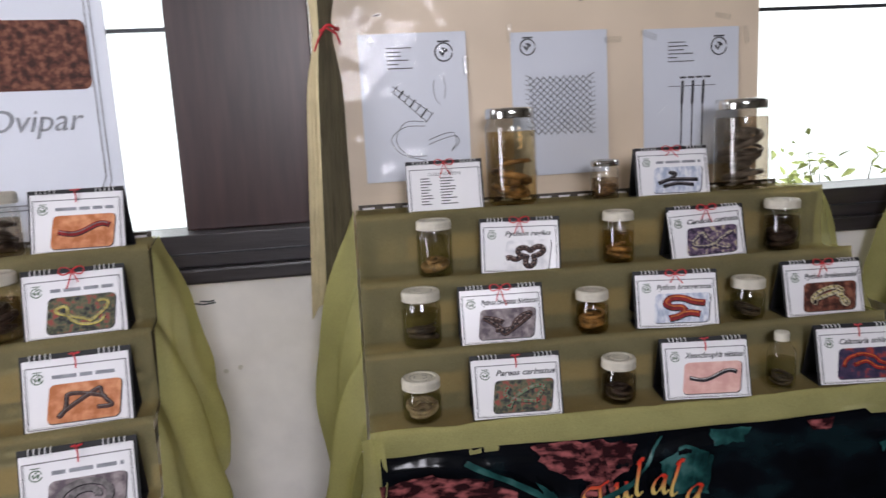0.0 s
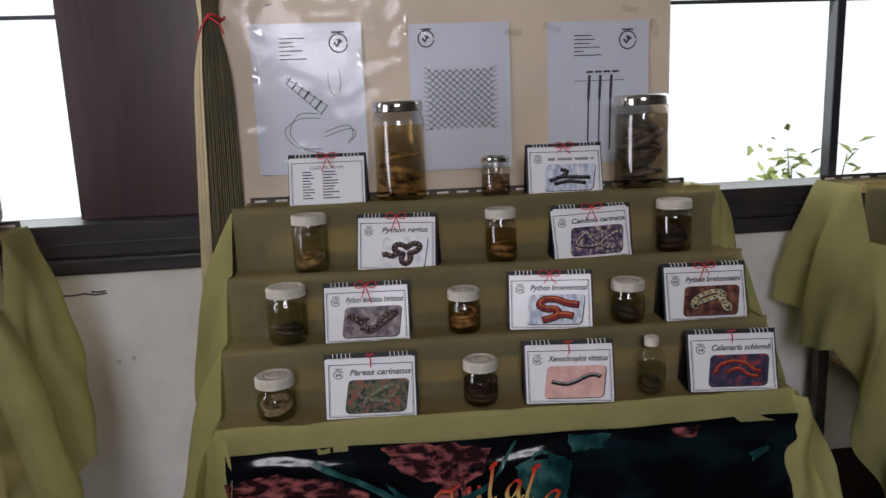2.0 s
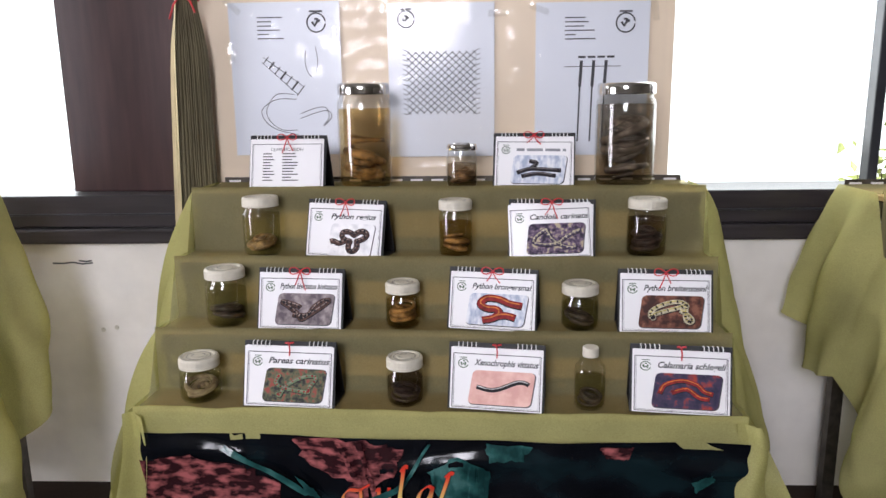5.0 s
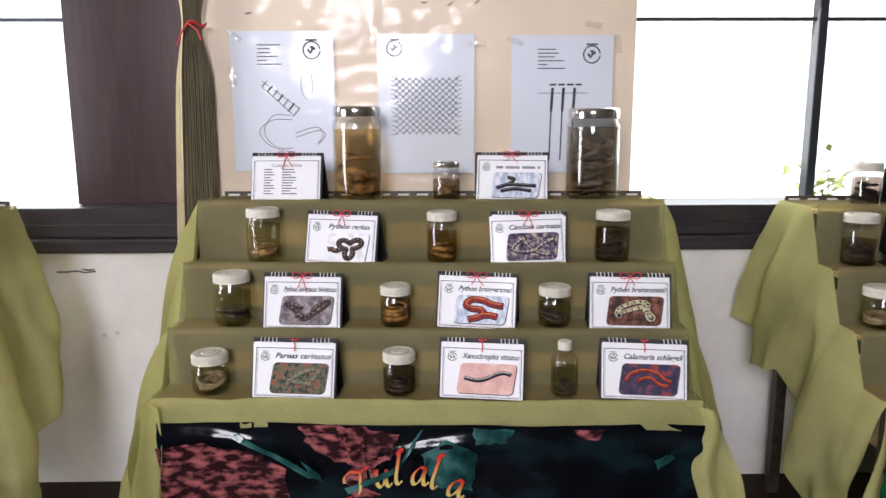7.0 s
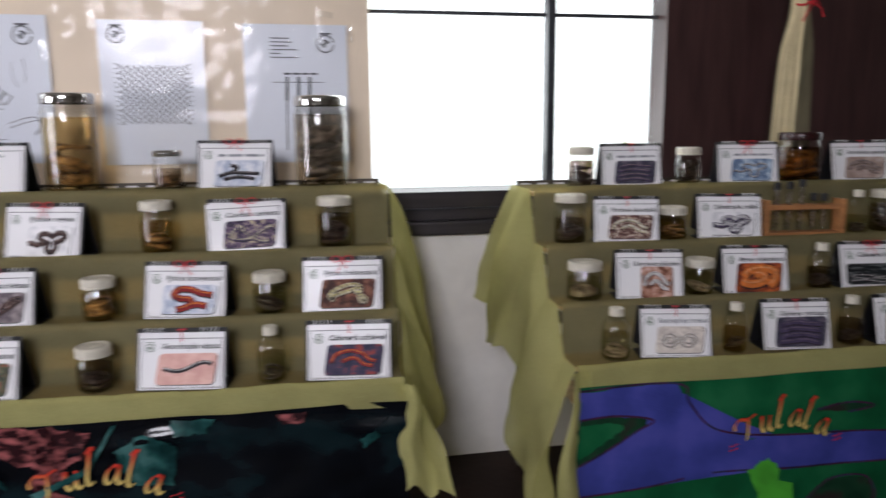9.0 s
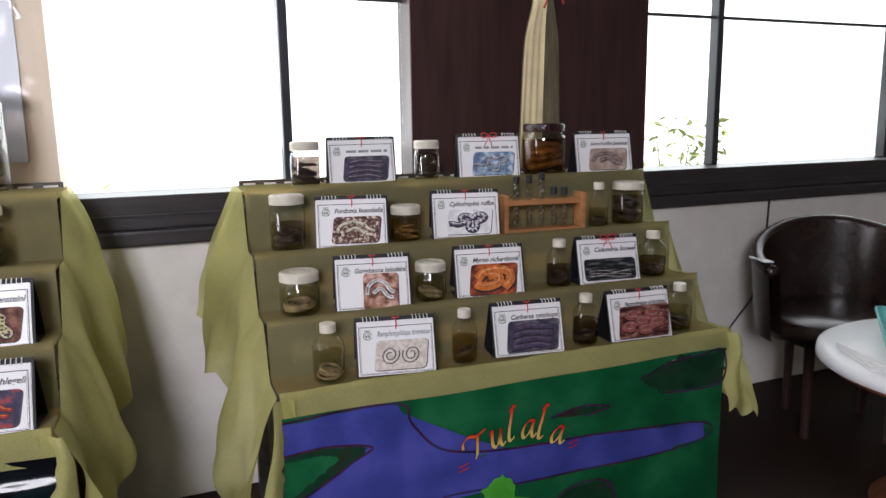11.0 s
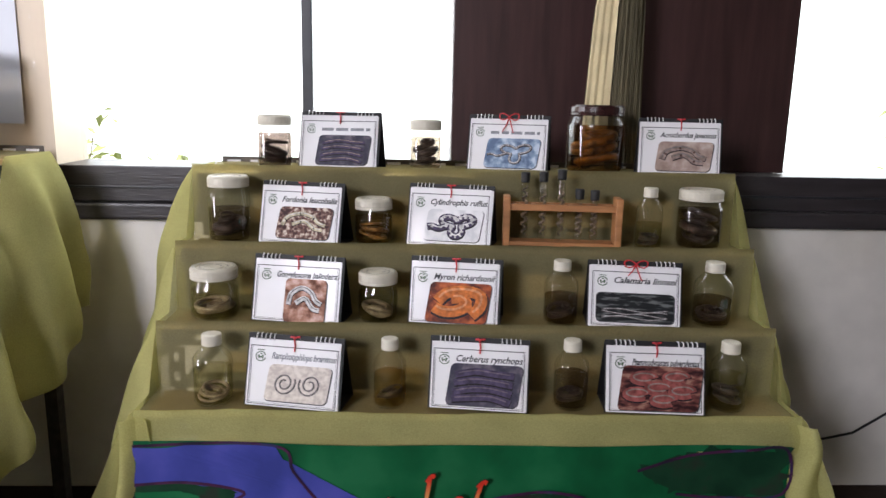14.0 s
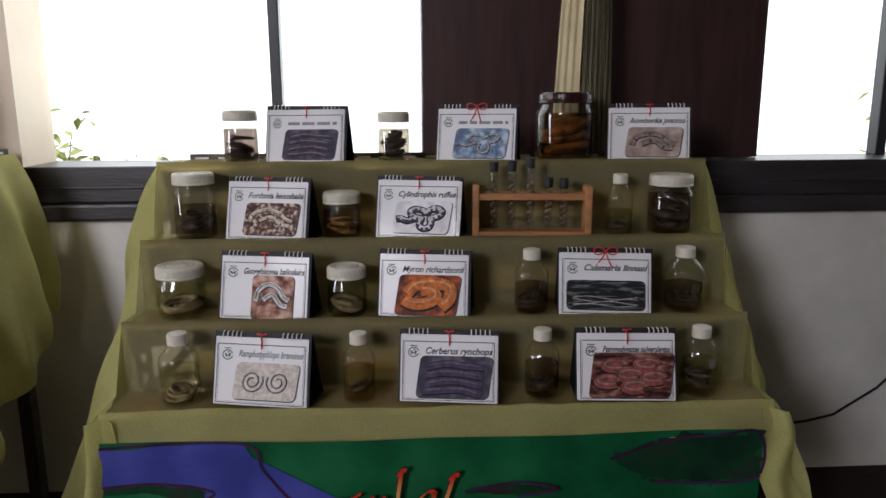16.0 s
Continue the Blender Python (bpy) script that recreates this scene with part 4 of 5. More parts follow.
        rounded(bm, cx + 0.0015, cy - 0.0015, pw + 0.002, ph + 0.002, 0.012, 0, 0.0003, skew)
        part("picture_edge", moved(bm, face), INK, e)
        bm = bmesh.new()
        rounded(bm, cx, cy, pw, ph, 0.011, 0.0003, 0.0007, skew)
        part("picture", moved(bm, face), inks, e, "printed photograph with rounded corners")
        if motif:
            lines = coil_motif(motif, rnd, pw, ph)
            low, lit, cross = bmesh.new(), bmesh.new(), bmesh.new()
            for n_, line in enumerate(lines):
                pts = [(cx + x + skew * y, cy + y) for x, y in smooth_line(line, 4)]
                up = n_ * 0.00008
                stroke(low, [(x + 0.0008, y - pen * 0.12) for x, y in pts], pen * 1.18, 0, 0.0009 + up)
                part("picture_shape", moved(stroke(bmesh.new(), pts, pen, 0, 0.0011 + up), face), motif_ink, e)
                stroke(lit, [(x, y + pen * 0.18) for x, y in pts[1:-1]], pen * 0.20, 0, 0.0013 + up)
                if bands:
                    for k in range(3, len(pts) - 3, 5):
                        a, b = Vector(pts[k - 1]), Vector(pts[k + 1])
                        d = (b - a).normalized().orthogonal() * pen * rnd.uniform(0.25, 0.45)
                        c = (a + b) / 2
                        stroke(cross, [c - d, c + d * rnd.uniform(0.3, 1)], pen * rnd.uniform(0.25, 0.45), 0, 0.0015 + up)
            part("picture_shadow", moved(low, face), BLACK_I, e)
            part("picture_highlight", moved(lit, face), shine or GREY_I, e)
            if bands:
                part("picture_bands", moved(cross, face), bands, e)["kind"] = "stuff"
            else:
                cross.free()
    # spiral binding, two short runs of wire rings
    for s in (-1, 1):
        bm = bmesh.new()
        for i in range(5):
            x = s * (w * 0.32) + (i - 2) * 0.0095
            pts = [(x + 0.0010 * math.sin(t), h - 0.002 + 0.0085 * math.cos(t), 0.001 + 0.0075 * math.sin(t)) for t in [6.283 * k / 12 for k in range(13)]]
            tube(bm, pts, 0.0011, 5)
        part("spiral_binding", moved(bm, lean), WIRE, e, "white wire coil")
    # red ribbon
    bm = bmesh.new()
    if bow:
        for s in (-1, 1):
            pts = [(s * 0.017 * math.sin(t) * (1 + 0.5 * math.sin(t)) + rnd.uniform(-0.001, 0.001), h - 0.006 + 0.009 * math.sin(2 * t) + 0.004, 0.010 + 0.003 * math.sin(t)) for t in [3.1416 * k / 12 for k in range(13)]]
            tube(bm, pts, 0.0016, 5)
            l = rnd.uniform(0.02, 0.05)
            tube(bm, [(0, h - 0.004, 0.010), (s * 0.006, h - 0.004 - l * 0.5, 0.009), (s * 0.014 + rnd.uniform(-0.004, 0.004), h - 0.004 - l, 0.0075)], 0.0014, 5)
    else:
        tube(bm, [(-0.004, h + 0.004, 0.004), (0, h - 0.002, 0.010), (0.002, h - 0.016, 0.0085), (0.001, h - 0.03, 0.007)], 0.0016, 5)
        tube(bm, [(0.010, h + 0.003, 0.006), (0.0, h + 0.001, 0.010), (-0.009, h + 0.002, 0.008)], 0.0022, 5)
    part("ribbon", moved(bm, lean), RIBBON, e, "knotted red ribbon")
    return e


def ink(r, g, b):
    m = mat("print_ink", (r, g, b), 0.55, 0, 0.3, 90)
    m.node_tree.nodes["Principled BSDF"].inputs["Specular IOR Level"].default_value = 0.2
    return m


BROWN_I, BLACK_I, RED_I, CREAM_I, GREY_I, ORANGE_I, PURPLE_I, YELLOW_I, WHITE_I, SAND_I, MOSS_I, WINE_I, MAUVE_I, CORAL_I = ink(0.10, 0.05, 0.04), ink(0.02, 0.015, 0.02), ink(0.30, 0.02, 0.02), ink(0.66, 0.58, 0.40), ink(0.22, 0.20, 0.20), ink(0.72, 0.20, 0.04), ink(0.08, 0.06, 0.12), ink(0.62, 0.52, 0.12), ink(0.80, 0.78, 0.78), ink(0.36, 0.27, 0.24), ink(0.16, 0.24, 0.13), ink(0.36, 0.10, 0.09), ink(0.17, 0.13, 0.18), ink(0.85, 0.36, 0.16)
PR = {
    "white": print_mat("photo_white", (0.62, 0.62, 0.64), (0.76, 0.75, 0.76), (0.82, 0.81, 0.82), 45),
    "grey": print_mat("photo_grey", (0.015, 0.015, 0.019), (0.165, 0.173, 0.195), (0.39, 0.405, 0.45), 50, stretch=(1, 2, 2)),
    "violet": print_mat("photo_violet", (0.021, 0.014, 0.035), (0.14, 0.091, 0.154), (0.42, 0.35, 0.238), 86),
    "mauve": print_mat("photo_mauve", (0.105, 0.083, 0.098), (0.21, 0.173, 0.18), (0.315, 0.27, 0.27), 54),
    "ice": print_mat("photo_ice", (0.35, 0.40, 0.52), (0.55, 0.58, 0.66), (0.72, 0.73, 0.76), 46, stretch=(2, 1, 1)),
    "rust": print_mat("photo_rust", (0.038, 0.011, 0.007), (0.12, 0.038, 0.022), (0.225, 0.09, 0.053), 54),
    "moss": print_mat("photo_moss", (0.022, 0.022, 0.022), (0.105, 0.112, 0.06), (0.255, 0.06, 0.045), 75),
    "pink": print_mat("photo_pink", (0.62, 0.34, 0.30), (0.70, 0.42, 0.37), (0.76, 0.50, 0.44), 32),
    "night": print_mat("photo_night", (0.016, 0.016, 0.048), (0.048, 0.032, 0.072), (0.336, 0.04, 0.024), 36),
    "slate": print_mat("photo_slate", (0.03, 0.03, 0.054), (0.06, 0.054, 0.078), (0.132, 0.114, 0.144), 39),
    "sea": print_mat("photo_sea", (0.10, 0.15, 0.25), (0.24, 0.33, 0.46), (0.50, 0.58, 0.68), 50),
    "sand": print_mat("photo_sand", (0.289, 0.204, 0.17), (0.408, 0.306, 0.264), (0.527, 0.442, 0.391), 32),
    "debris": print_mat("photo_debris", (0.043, 0.017, 0.017), (0.17, 0.085, 0.068), (0.612, 0.51, 0.425), 108),
    "wine": print_mat("photo_wine", (0.021, 0.004, 0.006), (0.14, 0.042, 0.035), (0.322, 0.168, 0.126), 34, stretch=(1, 2.5, 2.5)),
    "flame": print_mat("photo_flame", (0.06, 0.01, 0.006), (0.26, 0.05, 0.015), (0.52, 0.12, 0.03), 39),
    "coal": print_mat("photo_coal", (0.005, 0.006, 0.007), (0.01, 0.012, 0.014), (0.13, 0.14, 0.14), 46, stretch=(0.5, 3, 3)),
    "clay_dark": print_mat("photo_clay_dark", (0.12, 0.04, 0.02), (0.40, 0.20, 0.14), (0.62, 0.42, 0.36), 40),
    "linen": print_mat("photo_linen", (0.50, 0.44, 0.40), (0.62, 0.56, 0.50), (0.70, 0.64, 0.58), 108),
    "clay": print_mat("photo_clay", (0.42, 0.14, 0.05), (0.56, 0.22, 0.10), (0.66, 0.30, 0.15), 43),
}


def spot(st, treads, k, x, back=0.02, yaw=0.0):
    return st @ pose(x, LIPS[k] + back, treads[k] + 0.003, 0, 0, yaw)


CAL_A = [
    (3, 0.257, -4, None, None, None, None, dict(listing=True)),
    (3, 0.930, -5, "", "ice", "boats", BLACK_I, dict(pen=0.010)),
    (2, 0.436, -12, "Python regius", "white", "knot", BROWN_I, dict(pic=(0.018, 0.052, 0.105, 0.080), pen=0.013, shine=SAND_I, bands=BLACK_I)),
    (2, 0.971, -3, "Candoia carinata", "violet", "tangle", PURPLE_I, dict(crooked=3.0, pen=0.009, shine=CREAM_I, bands=CREAM_I)),
    (1, 0.352, -4, "Python bivittatus bivittatus", "mauve", "tangle", BROWN_I, dict(pen=0.012, shine=SAND_I, bands=BLACK_I)),
    (1, 0.819, -10, "Python brongersmai", "ice", "ess", RED_I, dict(pen=0.017, shine=ORANGE_I)),
    (1, 1.229, -4, "Python breitensteini", "rust", "tangle", CREAM_I, dict(pen=0.011, shine=YELLOW_I, bands=BLACK_I)),
    (0, 0.356, -3, "Pareas carinatus", "moss", "tangle", MOSS_I, dict(bow=False, pen=0.009, shine=SAND_I, bands=RED_I)),
    (0, 0.830, -6, "Xenochrophis vittatus", "pink", "wave", BLACK_I, dict(bow=False, pen=0.009, shine=WHITE_I)),
    (0, 1.237, -6, "Calamaria schlegeli", "night", "arch", RED_I, dict(bow=False, pen=0.010, shine=ORANGE_I)),
]
CAL_B = [
    (3, 0.341, -9, "", "slate", "stack", PURPLE_I, dict(bow=False, pen=0.009, shine=SAND_I, bands=MAUVE_I)),
    (3, 0.752, -14, "", "sea", "knot", GREY_I, dict(faint=True, pen=0.006, shine=WHITE_I, bands=WHITE_I)),
    (3, 1.177, -12, "Acrochordus javanicus", "sand", "arch", SAND_I, dict(bow=False, pen=0.014, bands=BROWN_I)),
    (2, 0.267, -14, "Fordonia leucobalia", "debris", "arch", CREAM_I, dict(bow=False, pen=0.009, shine=WHITE_I, bands=BLACK_I)),
    (2, 0.608, -14, "Cylindrophis ruffus", "white", "knot", PURPLE_I, dict(bow=False, pen=0.016, shine=WHITE_I, bands=WHITE_I)),
    (1, 0.282, -10, "Gongylosoma baliodeira", "clay_dark", "arch", WHITE_I, dict(bow=False, pic=(0.02, 0.056, 0.086, 0.092), pen=0.011, skew=0.02)),
    (1, 0.619, -11, "Myron richardsonii", "flame", "thick_ess", ORANGE_I, dict(bow=False, pen=0.027, shine=CORAL_I, pic=(0.010, 0.056, 0.125, 0.085))),
    (1, 1.008, -7, "Calamaria linnaei", "coal", "strands", GREY_I, dict(pic=(0.0, 0.052, 0.155, 0.062), skew=0.0, pen=0.003, shine=WHITE_I)),
    (0, 0.296, -11, "Ramphotyphlops braminus", "linen", "spirals", GREY_I, dict(bow=False, faint=True, pen=0.0028)),
    (0, 0.666, -8, "Cerberus rynchops", "slate", "stack", PURPLE_I, dict(bow=False, pen=0.015, shine=MAUVE_I, pic=(0.012, 0.06, 0.135, 0.082))),
    (0, 1.021, -4, "Psammodynastes pulverulentus", "wine", "lumps", WINE_I, dict(bow=False, pen=0.017, shine=SAND_I, pic=(0.010, 0.06, 0.150, 0.088))),
]
CAL_0 = [
    (3, 1.20, -6, "", "clay", "wave", RED_I, dict(bow=False)),
    (2, 1.20, -2, "", "moss", "tangle", YELLOW_I, dict(bow=True, pen=0.006)),
    (1, 1.21, -2, "", "clay", "tangle", BROWN_I, dict(bow=False, pen=0.008)),
    (0, 1.22, -2, "", "mauve", "coil", GREY_I, dict(bow=False)),
]
NAMES = {"grey": "grey and black", "white": "white", "violet": "violet", "mauve": "grey-mauve", "ice": "pale blue and red", "rust": "rust-brown", "moss": "mottled green", "pink": "pink", "night": "dark blue and red", "slate": "slate-grey", "sea": "sea-blue", "sand": "sandy", "debris": "mottled brown", "wine": "wine-red", "flame": "bright orange", "coal": "black", "linen": "pale beige", "clay": "terracotta", "clay_dark": "reddish-brown"}
seed = 0
for st, tr, rows_, size_ in ((STAND_A, TA, CAL_A, (1.05, 0.925)), (STAND_B, TB, CAL_B, (0.965, 0.885)), (STAND_0, TA, CAL_0, (1.0, 0.93))):
    for k, x, yaw, title, pr, motif, mink, extra in rows_:
        seed += 1
        lab = "white spiral-bound calendar page of two-column print on black easel" if pr is None else "white spiral-bound calendar with %s photograph on black easel" % NAMES[pr]
        calendar(spot(st, tr, k, x, 0.022 if abs(yaw) < 8 else 0.03, yaw), title, PR.get(pr), motif, mink, seed, label=lab, size=size_, **extra)

# ---- jars and bottles ----


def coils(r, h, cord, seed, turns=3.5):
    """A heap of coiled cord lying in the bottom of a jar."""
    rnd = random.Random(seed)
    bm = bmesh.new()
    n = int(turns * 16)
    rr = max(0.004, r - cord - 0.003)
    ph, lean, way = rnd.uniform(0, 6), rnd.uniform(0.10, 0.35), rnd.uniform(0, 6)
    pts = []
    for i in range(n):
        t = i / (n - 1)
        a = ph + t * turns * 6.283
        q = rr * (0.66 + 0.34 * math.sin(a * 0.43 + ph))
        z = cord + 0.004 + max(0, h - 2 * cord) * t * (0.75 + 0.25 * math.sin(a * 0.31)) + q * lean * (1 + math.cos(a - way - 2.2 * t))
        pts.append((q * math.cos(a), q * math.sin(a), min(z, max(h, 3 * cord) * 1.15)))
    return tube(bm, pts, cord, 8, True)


def jar(m, r, h, kind, fluid, mass, level, heap, seed, label, category="jar", cord=0.009, neck=None):
    """kind: screw (white plastic lid), chrome, dark, tin, bottle."""
    e = thing("bottle" if kind == "bottle" else "specimen_jar", m, label, category, "jars and bottles on the steps")
    if kind == "bottle":
        nr, cap_h = r * 0.40, 0.022
        sh = h * 0.60
        prof = [(0, 0.002), (r * 0.9, 0.0), (r, 0.005), (r, sh), (r * 0.93, sh + 0.012), (r * 0.62, sh + 0.026), (nr, sh + 0.036), (nr, h - 0.006)]
        lid = [(nr + 0.0035, h - cap_h), (nr + 0.0042, h - cap_h + 0.001), (nr + 0.004, h - 0.002), (nr + 0.0025, h), (0, h)]
        lm = LIDWHITE
    else:
        lid_h = {"screw": 0.025, "chrome": 0.030, "dark": 0.026, "tin": 0.017}[kind]
        nr = r * (neck or (0.90 if kind in ("screw", "dark") else 0.93))
        sh = h - lid_h - 0.014
        prof = [(0, 0.003), (r * 0.88, 0.0), (r * 0.98, 0.006), (r, 0.014), (r, sh - 0.012), (r * 0.985, sh - 0.004), (nr * 0.97, sh + 0.006), (nr * 0.95, h - 0.01)]
        lr = nr + 0.002 if kind != "screw" else max(nr + 0.003, r * 0.96)
        lid = [(lr, h - lid_h), (lr + 0.0012, h - lid_h + 0.002), (lr, h - lid_h + 0.006), (lr + 0.0008, h - lid_h + 0.009), (lr + 0.0006, h - 0.005), (lr - 0.003, h)]
        lid += [(lr * 0.78, h), (lr * 0.75, h - 0.0022), (lr * 0.45, h - 0.0022), (lr * 0.42, h - 0.0006), (0, h - 0.0006)]
        lm = {"screw": LIDWHITE, "chrome": CHROME, "dark": DARKLID, "tin": CHROME}[kind]
    part("glass", lathe(prof), GLASS, e, smooth=True)
    lv = min(level * h, prof[-2][1] - 0.004)
    rl = r * 0.95
    part("fluid", lathe([(0, 0.005), (rl * 0.93, 0.005), (rl, 0.014), (rl, lv - 0.001), (rl * 0.98, lv), (0, lv)]), fluid, e, smooth=False)
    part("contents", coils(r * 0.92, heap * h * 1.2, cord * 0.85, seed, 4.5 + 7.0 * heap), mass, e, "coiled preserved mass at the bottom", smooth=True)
    part("lid", lathe(lid), lm, e, {"chrome": "shiny chrome lid", "dark": "dark red screw lid", "tin": "tin lid"}.get(kind, "white plastic cap"), smooth=kind in ("chrome",))
    if kind == "screw":
        bm = bmesh.new()
        ring(bm, 0, 0, lr * 0.60, 0.0022, h - 0.0012)
        ring(bm, 0, 0, lr * 0.86, 0.0012, h + 0.0005)
        rnd = random.Random(seed)
        for _ in range(3):
            a = rnd.uniform(0, 6.28)
            stroke(bm, [(lr * 0.34 * math.cos(a + k), lr * 0.30 * math.sin(a + k)) for k in (0, 0.5, 1.0)], 0.003, 0, h - 0.0002)
        part("lid_mark", bm, LID_MARK, e, "raised mark on the lid, its shading drawn dark")
        bm = lathe([(r * 0.965, lv - 0.0012), (r * 0.975, lv), (r * 0.965, lv + 0.0012)])
        part("fluid_line", bm, GLASS, e)
    return e


# Flat darker lines draw the shading of the lids' embossed marks.
LID_MARK = mat("lid_relief_shade", (0.30, 0.29, 0.25), 0.5, 0, 0.3, 60)
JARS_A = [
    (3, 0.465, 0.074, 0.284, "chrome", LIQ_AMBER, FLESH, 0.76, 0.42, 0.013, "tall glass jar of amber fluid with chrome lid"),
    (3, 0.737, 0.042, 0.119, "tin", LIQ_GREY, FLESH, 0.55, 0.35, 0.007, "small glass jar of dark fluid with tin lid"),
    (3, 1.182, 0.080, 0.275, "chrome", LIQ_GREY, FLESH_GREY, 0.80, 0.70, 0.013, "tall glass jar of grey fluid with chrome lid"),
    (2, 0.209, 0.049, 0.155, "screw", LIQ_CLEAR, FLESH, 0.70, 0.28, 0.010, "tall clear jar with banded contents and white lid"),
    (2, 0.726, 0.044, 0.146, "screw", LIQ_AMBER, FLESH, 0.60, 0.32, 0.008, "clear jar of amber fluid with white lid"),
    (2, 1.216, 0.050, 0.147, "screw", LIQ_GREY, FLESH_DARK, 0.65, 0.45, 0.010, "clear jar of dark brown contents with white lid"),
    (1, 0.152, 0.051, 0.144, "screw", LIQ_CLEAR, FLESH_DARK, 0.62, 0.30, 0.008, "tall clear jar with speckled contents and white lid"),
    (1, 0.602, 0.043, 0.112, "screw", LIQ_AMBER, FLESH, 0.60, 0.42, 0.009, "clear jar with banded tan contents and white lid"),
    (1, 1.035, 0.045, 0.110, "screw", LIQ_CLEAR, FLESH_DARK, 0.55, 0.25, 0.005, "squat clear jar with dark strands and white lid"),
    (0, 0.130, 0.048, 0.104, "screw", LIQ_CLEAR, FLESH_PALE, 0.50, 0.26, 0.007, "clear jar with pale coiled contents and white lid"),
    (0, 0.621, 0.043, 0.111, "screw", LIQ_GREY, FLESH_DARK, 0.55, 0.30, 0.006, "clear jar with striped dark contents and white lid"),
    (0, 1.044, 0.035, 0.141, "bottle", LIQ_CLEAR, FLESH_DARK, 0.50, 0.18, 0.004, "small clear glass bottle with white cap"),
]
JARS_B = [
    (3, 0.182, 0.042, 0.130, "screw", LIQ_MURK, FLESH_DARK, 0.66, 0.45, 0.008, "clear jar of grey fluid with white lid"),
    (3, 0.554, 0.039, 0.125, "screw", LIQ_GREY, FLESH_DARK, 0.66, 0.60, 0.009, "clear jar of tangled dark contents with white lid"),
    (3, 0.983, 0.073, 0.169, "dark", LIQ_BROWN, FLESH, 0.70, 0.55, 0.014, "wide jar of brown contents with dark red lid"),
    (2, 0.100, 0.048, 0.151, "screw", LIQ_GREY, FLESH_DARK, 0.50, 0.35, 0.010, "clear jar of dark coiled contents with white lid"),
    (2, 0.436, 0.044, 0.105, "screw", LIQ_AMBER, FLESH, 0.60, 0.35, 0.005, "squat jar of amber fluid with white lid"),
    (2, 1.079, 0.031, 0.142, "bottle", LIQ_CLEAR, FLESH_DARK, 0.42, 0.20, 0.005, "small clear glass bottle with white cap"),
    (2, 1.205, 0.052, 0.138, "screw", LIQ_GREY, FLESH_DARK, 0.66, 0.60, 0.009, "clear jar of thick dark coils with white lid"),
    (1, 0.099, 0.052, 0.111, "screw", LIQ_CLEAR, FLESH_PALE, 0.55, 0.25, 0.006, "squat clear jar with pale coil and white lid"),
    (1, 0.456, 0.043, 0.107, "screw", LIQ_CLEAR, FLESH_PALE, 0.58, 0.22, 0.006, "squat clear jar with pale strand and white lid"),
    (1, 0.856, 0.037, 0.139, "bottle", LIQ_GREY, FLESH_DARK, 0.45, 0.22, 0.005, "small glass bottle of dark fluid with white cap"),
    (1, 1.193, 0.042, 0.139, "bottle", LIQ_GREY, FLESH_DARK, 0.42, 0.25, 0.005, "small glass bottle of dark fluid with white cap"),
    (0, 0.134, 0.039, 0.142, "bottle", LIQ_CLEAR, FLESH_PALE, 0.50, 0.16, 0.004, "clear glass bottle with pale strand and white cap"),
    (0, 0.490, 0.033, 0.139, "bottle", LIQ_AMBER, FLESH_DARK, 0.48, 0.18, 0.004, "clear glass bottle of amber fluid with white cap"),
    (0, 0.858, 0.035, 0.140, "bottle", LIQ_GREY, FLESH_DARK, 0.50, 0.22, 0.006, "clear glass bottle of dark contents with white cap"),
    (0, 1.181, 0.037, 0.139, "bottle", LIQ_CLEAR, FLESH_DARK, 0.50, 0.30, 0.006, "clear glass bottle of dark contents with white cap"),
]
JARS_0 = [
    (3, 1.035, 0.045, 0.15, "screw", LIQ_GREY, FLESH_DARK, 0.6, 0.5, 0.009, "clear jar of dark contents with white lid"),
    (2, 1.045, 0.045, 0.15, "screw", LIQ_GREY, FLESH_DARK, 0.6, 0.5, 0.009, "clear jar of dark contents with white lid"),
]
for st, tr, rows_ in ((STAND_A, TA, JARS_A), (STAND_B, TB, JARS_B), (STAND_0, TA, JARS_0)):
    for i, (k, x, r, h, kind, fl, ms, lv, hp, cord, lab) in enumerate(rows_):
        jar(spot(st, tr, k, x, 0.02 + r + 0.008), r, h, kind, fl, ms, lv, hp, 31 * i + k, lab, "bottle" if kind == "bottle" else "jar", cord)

# ---- test tube rack ----
STRAND = mat("banded_strand", (0.30, 0.22, 0.15), 0.4, 0, 0.3, 110, second=(0.015, 0.01, 0.01))
RACK = spot(STAND_B, TB, 2, 0.873, 0.055, -4)
e = thing("test_tube_rack", RACK, "orange wooden test tube rack with two end boards", "test tube rack")
for s in (-1, 1):
    bm = bmesh.new()
    box(bm, s * 0.128 - 0.008, s * 0.128 + 0.008, -0.026, 0.026, 0, 0.118, 0.003)
    part("end_board", bm, WOOD, e)
for y in (-0.0225, 0.0125):
    part("top_rail", box(bmesh.new(), -0.120, 0.120, y, y + 0.010, 0.086, 0.101, 0.002), WOOD, e)
for x in (-0.108, -0.066, -0.024, 0.018, 0.060, 0.108):
    part("spacer", box(bmesh.new(), x - 0.005, x + 0.005, -0.0125, 0.0125, 0.088, 0.099), WOOD, e)
part("bottom_rail", box(bmesh.new(), -0.120, 0.120, -0.024, 0.024, 0.004, 0.014, 0.002), WOOD, e)
